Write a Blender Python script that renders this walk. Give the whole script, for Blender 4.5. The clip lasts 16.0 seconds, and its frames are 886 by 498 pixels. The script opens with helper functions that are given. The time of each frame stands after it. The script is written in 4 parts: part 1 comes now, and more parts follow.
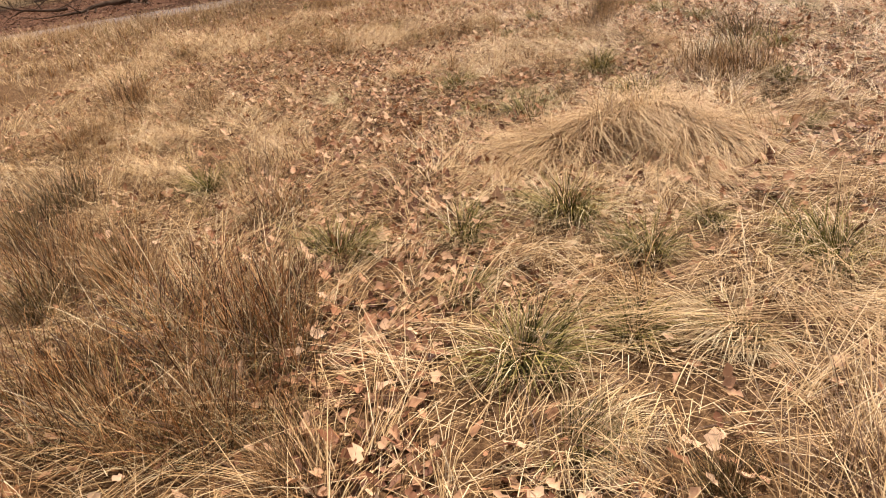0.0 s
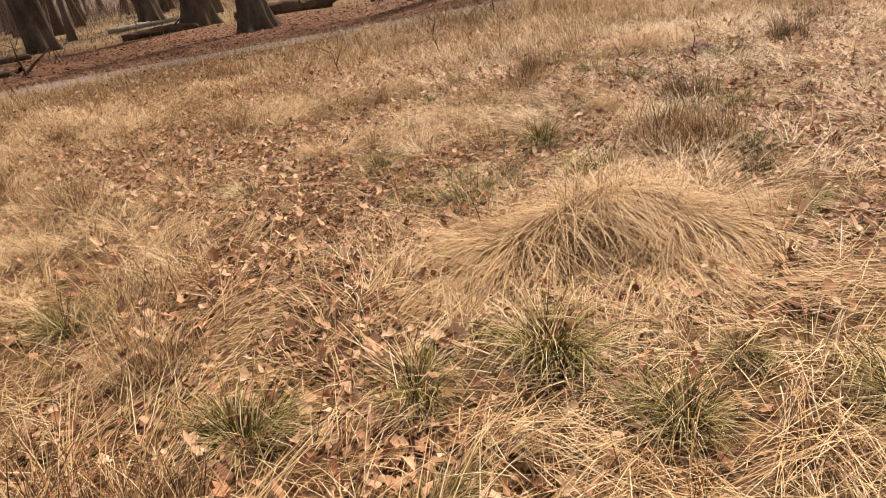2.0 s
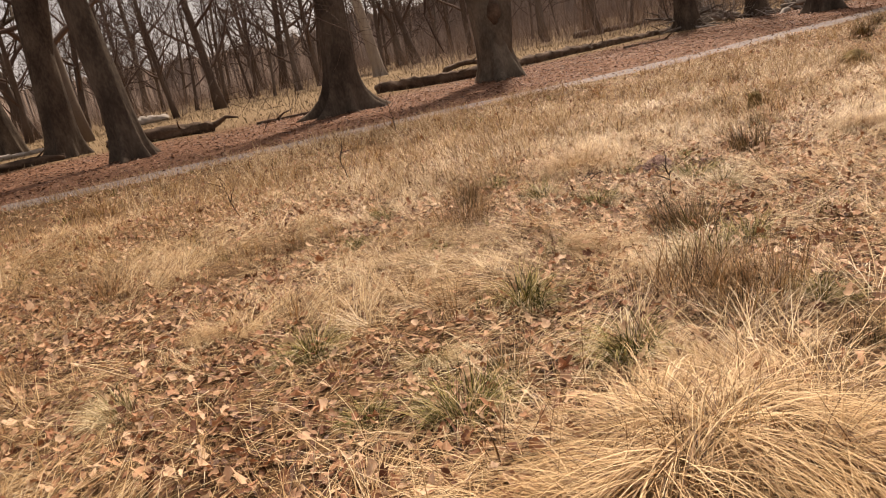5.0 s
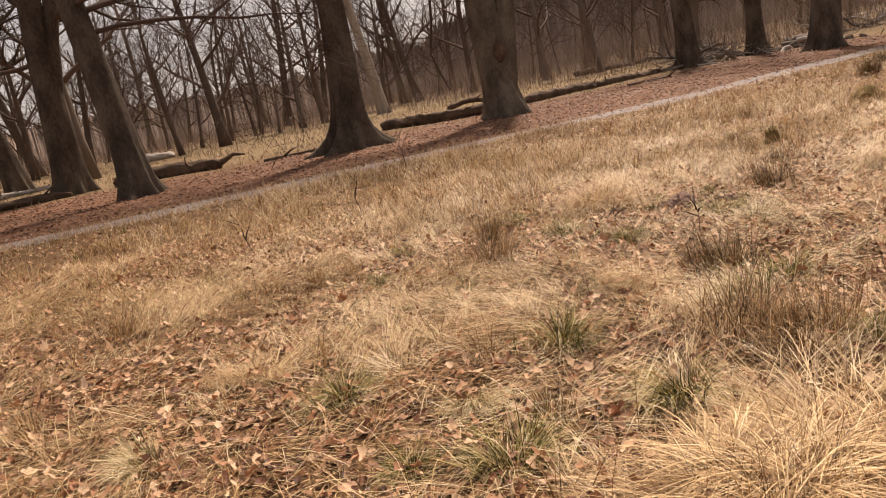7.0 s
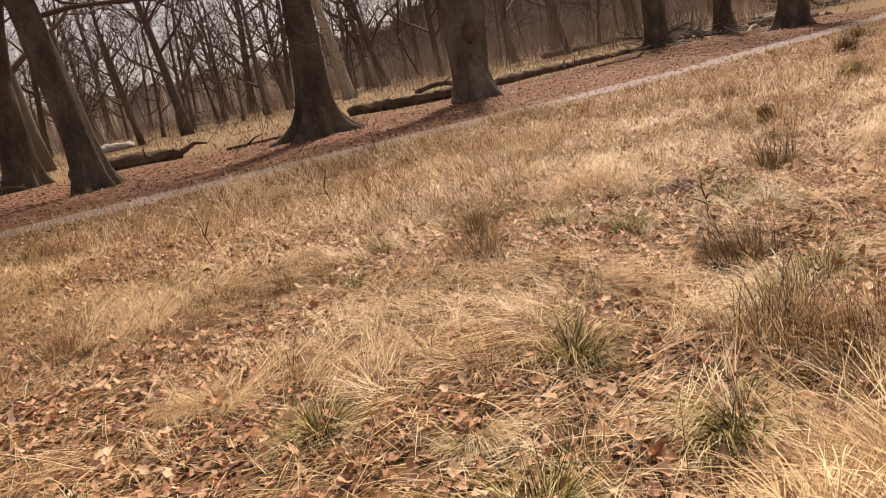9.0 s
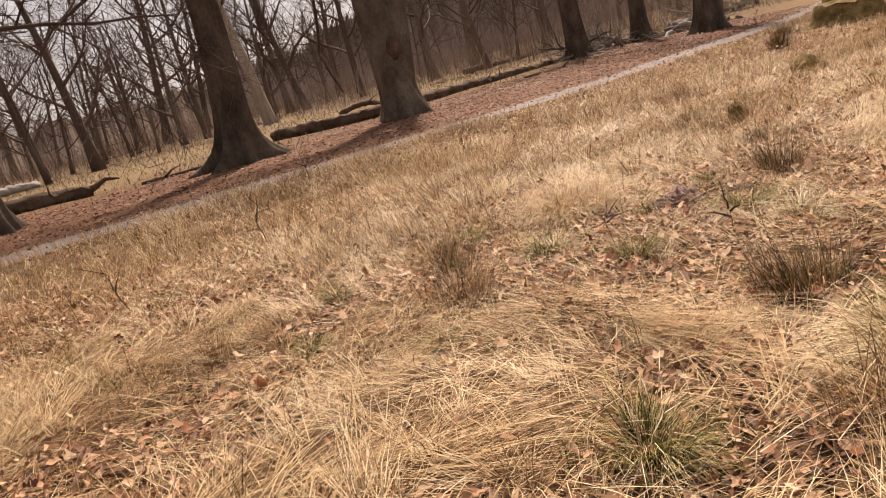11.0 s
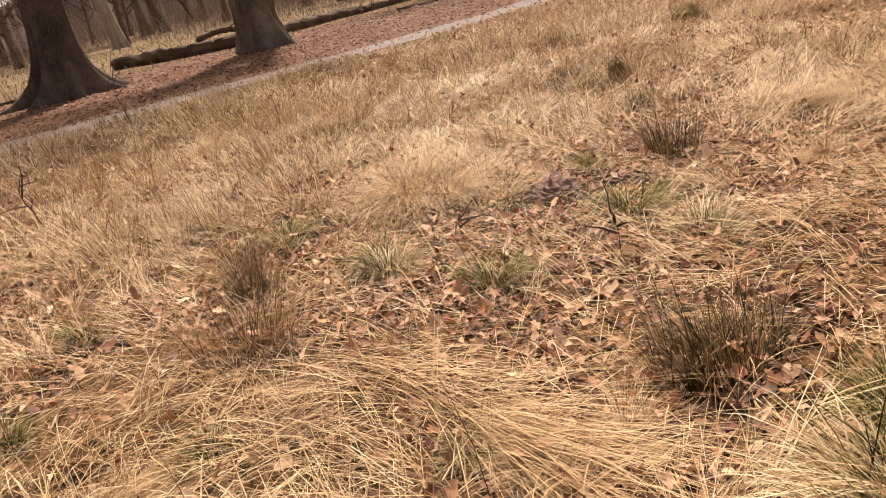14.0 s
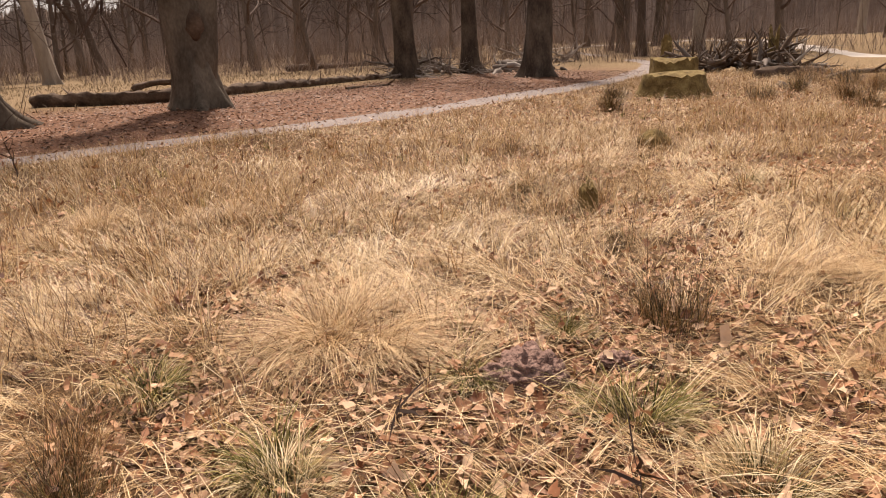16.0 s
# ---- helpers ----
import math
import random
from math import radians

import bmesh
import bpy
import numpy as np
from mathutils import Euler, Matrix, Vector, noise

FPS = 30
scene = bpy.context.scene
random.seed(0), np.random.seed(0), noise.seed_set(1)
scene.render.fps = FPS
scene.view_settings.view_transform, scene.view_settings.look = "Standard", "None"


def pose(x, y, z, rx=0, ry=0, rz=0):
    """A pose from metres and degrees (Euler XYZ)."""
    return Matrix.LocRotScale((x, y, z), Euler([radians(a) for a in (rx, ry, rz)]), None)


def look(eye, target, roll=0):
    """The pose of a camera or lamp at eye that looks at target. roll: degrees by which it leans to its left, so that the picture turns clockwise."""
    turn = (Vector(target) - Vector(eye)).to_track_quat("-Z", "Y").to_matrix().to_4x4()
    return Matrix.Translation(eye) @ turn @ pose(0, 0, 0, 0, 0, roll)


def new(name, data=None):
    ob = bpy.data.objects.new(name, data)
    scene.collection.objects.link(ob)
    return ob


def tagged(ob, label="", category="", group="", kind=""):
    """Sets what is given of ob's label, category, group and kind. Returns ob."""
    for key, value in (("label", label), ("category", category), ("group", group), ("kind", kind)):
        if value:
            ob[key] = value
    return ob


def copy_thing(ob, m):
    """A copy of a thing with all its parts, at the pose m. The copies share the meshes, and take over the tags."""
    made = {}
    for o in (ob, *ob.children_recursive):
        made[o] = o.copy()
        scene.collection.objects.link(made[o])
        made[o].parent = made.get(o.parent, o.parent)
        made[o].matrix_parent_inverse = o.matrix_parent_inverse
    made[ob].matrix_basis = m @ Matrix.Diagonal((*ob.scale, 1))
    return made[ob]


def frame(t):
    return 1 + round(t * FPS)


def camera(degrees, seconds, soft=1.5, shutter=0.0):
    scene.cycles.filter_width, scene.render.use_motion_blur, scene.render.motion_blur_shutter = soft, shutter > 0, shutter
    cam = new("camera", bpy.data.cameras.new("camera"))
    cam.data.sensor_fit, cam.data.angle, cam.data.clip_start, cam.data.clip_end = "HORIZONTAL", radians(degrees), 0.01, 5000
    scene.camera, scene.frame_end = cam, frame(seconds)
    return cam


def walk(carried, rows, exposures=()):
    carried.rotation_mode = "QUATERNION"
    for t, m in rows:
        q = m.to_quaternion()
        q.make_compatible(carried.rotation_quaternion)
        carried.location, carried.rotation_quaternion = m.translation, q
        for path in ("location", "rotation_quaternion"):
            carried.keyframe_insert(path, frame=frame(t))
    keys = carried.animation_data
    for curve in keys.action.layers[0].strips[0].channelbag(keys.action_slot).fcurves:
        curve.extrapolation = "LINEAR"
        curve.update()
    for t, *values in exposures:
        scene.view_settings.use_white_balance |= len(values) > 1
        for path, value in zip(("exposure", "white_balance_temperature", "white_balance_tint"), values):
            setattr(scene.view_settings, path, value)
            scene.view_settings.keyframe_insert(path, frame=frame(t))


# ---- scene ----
# camera: seconds, place and turn (Euler degrees)
cam = camera(63.4, 16.0, soft=1.05)
ROWS = [
    (0.0, 0.166, 0.560, 1.551, 63.99, 7.71, 0.58),
    (0.5, 0.249, 0.880, 1.534, 65.89, 6.92, 3.54),
    (1.0, 0.265, 1.119, 1.528, 66.12, 8.37, 2.03),
    (1.4, 0.154, 1.391, 1.533, 69.88, 9.53, -1.53),
    (1.5, 0.102, 1.428, 1.541, 71.37, 7.23, -3.46),
    (2.0, 0.080, 1.624, 1.515, 67.14, 8.57, -6.93),
    (2.5, 0.129, 1.968, 1.509, 71.10, 9.69, -9.12),
    (3.0, 0.103, 2.235, 1.500, 71.06, 9.22, -6.64),
    (3.5, -0.031, 2.493, 1.519, 72.89, 7.91, -11.02),
    (4.0, -0.058, 2.746, 1.501, 72.51, 9.39, -11.63),
    (4.5, -0.094, 3.038, 1.494, 72.87, 11.22, -14.25),
    (4.7, -0.076, 3.151, 1.512, 73.42, 10.58, -15.93),
    (6.8, -0.193, 3.429, 1.533, 76.99, 9.16, -17.44),
    (7.0, -0.222, 3.427, 1.536, 77.16, 10.11, -16.44),
    (7.5, -0.259, 3.518, 1.515, 75.97, 7.58, -17.07),
    (8.0, -0.170, 3.715, 1.491, 78.00, 9.06, -17.82),
    (8.5, -0.152, 3.869, 1.494, 78.41, 8.68, -19.09),
    (8.7, -0.152, 3.932, 1.500, 76.90, 10.12, -18.73),
    (10.8, -0.037, 5.073, 1.433, 72.63, 13.18, -21.69),
    (11.0, -0.047, 5.165, 1.441, 75.60, 13.31, -25.63),
    (11.5, -0.018, 5.376, 1.375, 72.20, 9.42, -35.26),
    (12.0, 0.130, 5.462, 1.368, 74.24, 12.24, -42.12),
    (12.5, 0.373, 5.570, 1.443, 73.07, 12.44, -48.39),
    (13.0, 0.595, 5.700, 1.428, 68.71, 14.29, -48.30),
    (13.2, 0.688, 5.825, 1.390, 70.29, 10.61, -49.59),
    (13.5, 0.773, 6.012, 1.439, 72.13, 7.75, -41.42),
    (14.0, 0.927, 6.199, 1.433, 68.39, 10.43, -35.02),
    (14.5, 1.272, 6.464, 1.429, 73.52, 11.89, -36.21),
    (15.0, 1.433, 6.688, 1.432, 70.82, 10.07, -40.96),
    (15.5, 1.526, 7.074, 1.436, 74.43, 2.94, -41.08),
    (16.0, 1.573, 7.265, 1.439, 74.49, 2.14, -38.67),
]
walk(cam, [(t, pose(x, y, z, rx, ry, rz)) for t, x, y, z, rx, ry, rz in ROWS], exposures=((0, 0.61, 6850, 17), (4, 0.50, 7150, 17), (8, 0.53, 7100, 18), (12, 0.62, 6950, 18), (16, 0.64, 6950, 18)))

# ---- light: bright, hazy early-spring sky ----
SUN_EL, SUN_AZ = 50.0, 32.0            # degrees; azimuth from +y towards +x
world = bpy.data.worlds.new("hazy_sky")
scene.world = world
world.use_nodes = True
wn, wl = world.node_tree.nodes, world.node_tree.links
sky = wn.new("ShaderNodeTexSky")
sky.sky_type = "NISHITA"
sky.sun_disc = False
sky.sun_elevation, sky.sun_rotation = radians(SUN_EL), radians(SUN_AZ)
sky.air_density, sky.dust_density, sky.ozone_density = 1.0, 4.0, 1.0
veil = wn.new("ShaderNodeMix")
veil.data_type = "RGBA"
veil.inputs[0].default_value = 0.65
veil.inputs[7].default_value = (9.0, 8.7, 8.6, 1)   # thin white cloud over the blue
wl.new(sky.outputs[0], veil.inputs[6])
wl.new(veil.outputs[2], wn["Background"].inputs[0])
wn["Background"].inputs[1].default_value = 0.062
sun_data = bpy.data.lights.new("sun", "SUN")
sun_data.energy, sun_data.angle, sun_data.color = 5.0, radians(4), (1.0, 0.92, 0.80)
sun = new("sun", sun_data)
to_sun = Vector((math.sin(radians(SUN_AZ)) * math.cos(radians(SUN_EL)), math.cos(radians(SUN_AZ)) * math.cos(radians(SUN_EL)), math.sin(radians(SUN_EL))))
sun.matrix_world = look(to_sun * 60, (0, 0, 0))


# ---- materials ----
def material(name, stops, scale=6.0, rough=0.85, bump=0.3, bump_scale=40.0, stretch=(1, 1, 1), island=0.0, per_object=0.0, spec=0.25, through_light=0.0, fine=0.5):
    """Colour from two scales of noise through a ramp, shifted per blade or per object; fine relief by bump."""
    m = bpy.data.materials.new(name)
    m.use_nodes = True
    n, l = m.node_tree.nodes, m.node_tree.links
    bsdf = n["Principled BSDF"]
    geo = n.new("ShaderNodeNewGeometry")
    co = n.new("ShaderNodeTexCoord")
    mp = n.new("ShaderNodeMapping")
    mp.inputs["Scale"].default_value = stretch
    l.new(co.outputs["Object"], mp.inputs[0])
    big = n.new("ShaderNodeTexNoise")
    big.inputs["Scale"].default_value, big.inputs["Detail"].default_value = scale, 5
    l.new(mp.outputs[0], big.inputs[0])
    small = n.new("ShaderNodeTexNoise")
    small.inputs["Scale"].default_value, small.inputs["Detail"].default_value = bump_scale, 4
    l.new(mp.outputs[0], small.inputs[0])

    def mix(a, b, f):
        k = n.new("ShaderNodeMix")
        k.inputs[0].default_value = f
        l.new(a, k.inputs[2])
        l.new(b, k.inputs[3])
        return k.outputs[0]
    value = mix(big.outputs[0], small.outputs[0], fine * 0.6)
    if island:
        value = mix(value, geo.outputs["Random Per Island"], island)
    if per_object:
        info = n.new("ShaderNodeObjectInfo")
        value = mix(value, info.outputs["Random"], per_object)
    ramp = n.new("ShaderNodeValToRGB")
    els = ramp.color_ramp.elements
    while len(els) < len(stops):
        els.new(0.5)
    for e, (p, c) in zip(els, stops):
        e.position, e.color = p, (*c, 1)
    l.new(value, ramp.inputs[0])
    l.new(ramp.outputs[0], bsdf.inputs["Base Color"])
    bsdf.inputs["Roughness"].default_value = rough
    bsdf.inputs["Specular IOR Level"].default_value = spec
    if bump:
        b = n.new("ShaderNodeBump")
        b.inputs["Strength"].default_value, b.inputs["Distance"].default_value = bump, 0.02
        l.new(small.outputs[0], b.inputs["Height"])
        l.new(b.outputs[0], bsdf.inputs["Normal"])
    if through_light:
        tr = n.new("ShaderNodeBsdfTranslucent")
        l.new(ramp.outputs[0], tr.inputs[0])
        ms = n.new("ShaderNodeMixShader")
        ms.inputs[0].default_value = through_light
        l.new(bsdf.outputs[0], ms.inputs[1])
        l.new(tr.outputs[0], ms.inputs[2])
        l.new(ms.outputs[0], n["Material Output"].inputs[0])
    return m


STRAW = material("dry_straw", [(0.27, (0.095, 0.042, 0.016)), (0.42, (0.36, 0.205, 0.086)), (0.56, (0.585, 0.395, 0.195)), (0.70, (0.70, 0.52, 0.29)), (0.82, (0.80, 0.66, 0.45))], scale=0.9, rough=0.55, bump=0, island=0.6, through_light=0.12, fine=0.15)
STRAW_GOLD = material("golden_straw", [(0.25, (0.20, 0.105, 0.04)), (0.45, (0.47, 0.30, 0.14)), (0.75, (0.73, 0.53, 0.295))], scale=0.5, rough=0.6, bump=0, island=0.55, through_light=0.125)
BLEACHED = material("bleached_blades", [(0.25, (0.25, 0.16, 0.07)), (0.5, (0.50, 0.37, 0.19)), (0.75, (0.76, 0.63, 0.40))], scale=3, rough=0.5, bump=0, island=0.6, through_light=0.12)
SEDGE = material("green_foliage", [(0.25, (0.018, 0.021, 0.005)), (0.5, (0.115, 0.102, 0.024)), (0.75, (0.44, 0.355, 0.135))], scale=4, rough=0.75, bump=0, island=0.6, through_light=0.12, spec=0.08)
RUSH_RED = material("red_brown_stems", [(0.25, (0.040, 0.014, 0.006)), (0.5, (0.17, 0.068, 0.022)), (0.75, (0.44, 0.22, 0.08))], scale=4, rough=0.55, bump=0, island=0.7)
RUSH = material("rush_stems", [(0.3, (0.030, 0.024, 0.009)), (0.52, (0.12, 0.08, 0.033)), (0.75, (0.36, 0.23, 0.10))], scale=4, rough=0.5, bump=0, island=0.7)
BROWN_GRASS = material("brown_grass", [(0.25, (0.075, 0.034, 0.013)), (0.5, (0.27, 0.14, 0.056)), (0.75, (0.56, 0.35, 0.16))], scale=3, rough=0.6, bump=0, island=0.65, through_light=0.12)
MATTED = material("matted_grass", [(0.3, (0.10, 0.052, 0.022)), (0.5, (0.26, 0.15, 0.066)), (0.7, (0.46, 0.30, 0.15))], scale=28, rough=0.8, bump=0.8, bump_scale=70)
LEAF = material("fallen_leaf", [(0.18, (0.115, 0.042, 0.020)), (0.4, (0.33, 0.145, 0.070)), (0.6, (0.50, 0.28, 0.155)), (0.85, (0.67, 0.46, 0.30))], scale=5, rough=0.65, bump=0.2, island=0.75, through_light=0.12)
LEAF_ONE = material("single_leaf", [(0.1, (0.15, 0.06, 0.03)), (0.45, (0.40, 0.21, 0.115)), (0.9, (0.60, 0.40, 0.26))], scale=14, rough=0.5, bump=0.3, bump_scale=90, per_object=0.7, through_light=0.15)
LEAF_UNDER = material("damp_leaf", [(0.2, (0.075, 0.029, 0.015)), (0.5, (0.24, 0.108, 0.055)), (0.8, (0.45, 0.255, 0.145))], scale=2.5, rough=0.6, bump=0, island=0.75, through_light=0.1)
LEAF_DARK = material("leaf_litter", [(0.2, (0.062, 0.028, 0.016)), (0.5, (0.17, 0.08, 0.044)), (0.8, (0.34, 0.19, 0.115))], scale=1.5, rough=0.6, bump=0, island=0.7, through_light=0.1)
BARK = material("bark", [(0.28, (0.021, 0.016, 0.012)), (0.45, (0.058, 0.043, 0.032)), (0.58, (0.102, 0.078, 0.058)), (0.75, (0.165, 0.138, 0.102))], scale=1.6, rough=0.95, bump=0.8, bump_scale=15, stretch=(1, 1, 0.5), spec=0.1)
BARK_GREY = material("grey_bark", [(0.28, (0.034, 0.027, 0.020)), (0.45, (0.095, 0.075, 0.056)), (0.58, (0.15, 0.122, 0.092)), (0.75, (0.235, 0.20, 0.15))], scale=1.4, rough=0.95, bump=0.8, bump_scale=14, stretch=(1, 1, 0.55), spec=0.1)
BARK_FAR = material("thin_bark", [(0.2, (0.05, 0.036, 0.028)), (0.5, (0.105, 0.076, 0.058)), (0.85, (0.18, 0.145, 0.115))], scale=1.2, rough=0.9, bump=0.5, bump_scale=9, stretch=(1, 1, 0.3), per_object=0.35, spec=0.15)
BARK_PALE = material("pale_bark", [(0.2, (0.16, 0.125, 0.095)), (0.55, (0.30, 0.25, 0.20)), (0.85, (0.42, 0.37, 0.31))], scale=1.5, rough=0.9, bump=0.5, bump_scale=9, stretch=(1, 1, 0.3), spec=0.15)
TWIG = material("twigs", [(0.2, (0.045, 0.030, 0.024)), (0.8, (0.13, 0.088, 0.068))], scale=1, rough=0.9, bump=0, island=0.5, spec=0.15)
# browns lightened: the haze of distance is put into these colours
THICKET_HAZE = material("hazed_thicket", [(0.2, (0.085, 0.058, 0.044)), (0.5, (0.19, 0.135, 0.105)), (0.8, (0.31, 0.235, 0.19))], scale=0.05, rough=0.95, bump=0, island=0.6, spec=0.1)
DEADWOOD = material("dead_wood", [(0.25, (0.028, 0.019, 0.013)), (0.5, (0.085, 0.055, 0.037)), (0.8, (0.19, 0.13, 0.09))], scale=2.2, rough=0.9, bump=0.8, bump_scale=14, stretch=(1, 1, 1), spec=0.15)
GREYWOOD = material("grey_dead_wood", [(0.25, (0.075, 0.058, 0.048)), (0.5, (0.19, 0.155, 0.13)), (0.8, (0.36, 0.32, 0.28))], scale=2, rough=0.9, bump=0.6, bump_scale=14, per_object=0.5, spec=0.15)
CUT_WOOD = material("weathered_cut_wood", [(0.2, (0.14, 0.095, 0.05)), (0.5, (0.26, 0.185, 0.10)), (0.85, (0.38, 0.29, 0.17))], scale=5, rough=0.85, bump=0.5, bump_scale=25)
MOSSY = material("mossy_bark", [(0.28, (0.05, 0.032, 0.014)), (0.42, (0.125, 0.084, 0.033)), (0.55, (0.19, 0.135, 0.055)), (0.75, (0.29, 0.225, 0.10))], scale=5, rough=0.95, bump=1.0, bump_scale=22, spec=0.1)
SOIL = material("bare_soil", [(0.25, (0.09, 0.052, 0.043)), (0.5, (0.215, 0.132, 0.108)), (0.8, (0.36, 0.245, 0.20))], scale=16, rough=0.95, bump=1.0, bump_scale=60, spec=0.1)
GRAVEL = material("sandy_gravel", [(0.2, (0.15, 0.12, 0.107)), (0.5, (0.225, 0.188, 0.172)), (0.85, (0.31, 0.27, 0.25))], scale=0.7, rough=0.95, bump=0.6, bump_scale=30, spec=0.1)
TRACK = material("pale_track", [(0.2, (0.38, 0.33, 0.29)), (0.85, (0.52, 0.47, 0.42))], scale=0.5, rough=0.95, bump=0.3, bump_scale=20, spec=0.1)


def ground_material():
    m = bpy.data.materials.new("heath_ground")
    m.use_nodes = True
    n, l = m.node_tree.nodes, m.node_tree.links
    co = n.new("ShaderNodeTexCoord")

    def noise_node(s, d=6):
        k = n.new("ShaderNodeTexNoise")
        k.inputs["Scale"].default_value, k.inputs["Detail"].default_value, k.inputs["Roughness"].default_value = s, d, 0.65
        l.new(co.outputs["Object"], k.inputs[0])
        return k

    def ramp(src, stops):
        r = n.new("ShaderNodeValToRGB")
        while len(r.color_ramp.elements) < len(stops):
            r.color_ramp.elements.new(0.5)
        for e, (p, c) in zip(r.color_ramp.elements, stops):
            e.position, e.color = p, (*c, 1)
        l.new(src.outputs[0], r.inputs[0])
        return r

    def blend(a, b, f):
        k = n.new("ShaderNodeMix")
        k.data_type = "RGBA"
        l.new(f, k.inputs[0])
        l.new(a, k.inputs[6])
        l.new(b, k.inputs[7])
        return k.outputs[2]
    fine, mid = noise_node(45, 8), noise_node(9, 8)
    meadow = ramp(fine, [(0.3, (0.035, 0.018, 0.009)), (0.45, (0.10, 0.054, 0.026)), (0.6, (0.20, 0.118, 0.058)), (0.75, (0.33, 0.21, 0.11))])
    litter = ramp(mid, [(0.3, (0.075, 0.037, 0.022)), (0.5, (0.16, 0.078, 0.046)), (0.7, (0.28, 0.155, 0.095))])
    rough_grass = ramp(mid, [(0.3, (0.12, 0.076, 0.04)), (0.5, (0.20, 0.135, 0.073)), (0.7, (0.30, 0.21, 0.12))])
    za, zb = n.new("ShaderNodeAttribute"), n.new("ShaderNodeAttribute")
    za.attribute_name, zb.attribute_name = "litter", "rough_grass"
    c = blend(meadow.outputs[0], litter.outputs[0], za.outputs["Fac"])
    c = blend(c, rough_grass.outputs[0], zb.outputs["Fac"])
    bsdf = n["Principled BSDF"]
    l.new(c, bsdf.inputs["Base Color"])
    bsdf.inputs["Roughness"].default_value = 0.95
    bsdf.inputs["Specular IOR Level"].default_value = 0.1
    b = n.new("ShaderNodeBump")
    b.inputs["Strength"].default_value, b.inputs["Distance"].default_value = 0.8, 0.03
    l.new(fine.outputs[0], b.inputs["Height"])
    l.new(b.outputs[0], bsdf.inputs["Normal"])
    return m


# ---- helpers for shapes ----
rng = np.random.default_rng(7)


def vnoise(x, y, scale, seed=0):
    """Smooth value noise in 0..1 on numpy arrays; scale: metres per cell."""
    x, y = np.asarray(x, float) / scale + 1000.0, np.asarray(y, float) / scale + 1000.0
    ix, iy = np.floor(x).astype(np.int64), np.floor(y).astype(np.int64)
    fx, fy = x - ix, y - iy
    fx, fy = fx * fx * (3 - 2 * fx), fy * fy * (3 - 2 * fy)

    def h(a, b):
        v = np.sin(a * 127.1 + b * 311.7 + seed * 74.7) * 43758.5453
        return v - np.floor(v)
    return (h(ix, iy) * (1 - fx) + h(ix + 1, iy) * fx) * (1 - fy) + (h(ix, iy + 1) * (1 - fx) + h(ix + 1, iy + 1) * fx) * fy


def step(a, b, v):
    k = np.clip((np.asarray(v, float) - a) / (b - a), 0, 1)
    return k * k * (3 - 2 * k)


def path_y(x):
    """The middle line of the footpath: y over x."""
    x = np.asarray(x, float)
    return np.interp(x, [-60, -20, -4, 4, 10, 13.2, 17.7, 22.5, 28.6, 36, 46], [8, 16.0, 19.2, 20.4, 21.2, 21.9, 23.6, 25.0, 27.8, 32.0, 39.0])


def height(x, y):
    """The lie of the land."""
    x, y = np.asarray(x, float), np.asarray(y, float)
    near = 1 - step(30, 60, np.hypot(x, y - 10))
    hump = 0.05 * (vnoise(x, y, 1.3, 1) - 0.5) + 0.035 * (vnoise(x, y, 0.45, 2) - 0.5)
    hump = hump * near * step(0.5, 1.6, np.abs(y - path_y(x)))
    return hump + 1.5 * step(50, 95, x) + 0.5 * step(70, 120, y) * step(-10, 30, x)


def litter_mask(x, y):
    """Where brown leaf litter lies under the trees beyond the path."""
    d = y - path_y(x)
    far = 13.5 + 3.0 * (vnoise(x, y, 6, 5) - 0.5) - 1.5 * step(8, 0, x)
    return step(-0.5, 0.9, d) * (1 - step(far - 1.5, far + 0.5, d)) * (1 - step(30, 44, x))


LEAFY = [(-0.1, 6.5), (-0.3, 5.6), (-1.1, 8.1), (-0.4, 2.9), (-0.8, 7.4), (0.2, 6.6), (1.6, 6.6), (2.4, 7.5), (2.8, 8.3), (4.5, 8.7), (2.2, 8.9), (2.8, 9.2), (4.1, 8.4), (3.9, 9.5), (2.7, 10.1), (0.2, 4.6), (5.2, 8.0)]


def bare_mask(x, y):
    """In the meadow: 1 where leaves lie open, 0 under matted grass."""
    v = 0.6 * vnoise(x, y, 1.1, 11) + 0.4 * vnoise(x, y, 0.4, 12)
    for cx, cy in LEAFY:
        v = v + 0.25 * np.exp(-((x - cx) ** 2 + ((y - cy) * 0.8) ** 2) / 0.4)
    return step(0.48, 0.66, v) * (1 - 0.6 * step(11, 15, y + 0.1 * x))


def mesh_from(name, verts, tris=None, quads=None):
    me = bpy.data.meshes.new(name)
    verts = np.asarray(verts, np.float32)
    nt, nq = (0 if tris is None else len(tris)), (0 if quads is None else len(quads))
    loops = np.concatenate([np.asarray(a, np.int32).ravel() for a in (tris, quads) if a is not None and len(a)])
    me.vertices.add(len(verts))
    me.vertices.foreach_set("co", verts.ravel())
    me.loops.add(len(loops))
    me.loops.foreach_set("vertex_index", loops)
    me.polygons.add(nt + nq)
    starts = np.concatenate([np.arange(nt) * 3, nt * 3 + np.arange(nq) * 4]).astype(np.int32)
    me.polygons.foreach_set("loop_start", starts)
    me.update(calc_edges=True)
    me.validate()
    return me


def smooth(me):
    me.polygons.foreach_set("use_smooth", [True] * len(me.polygons))
    return me


def thing(name, mesh, mat, label="", category="", group="", kind=""):
    if mesh is not None and mat is not None:
        mesh.materials.append(mat)
    return tagged(new(name, mesh), label, category, group, kind)


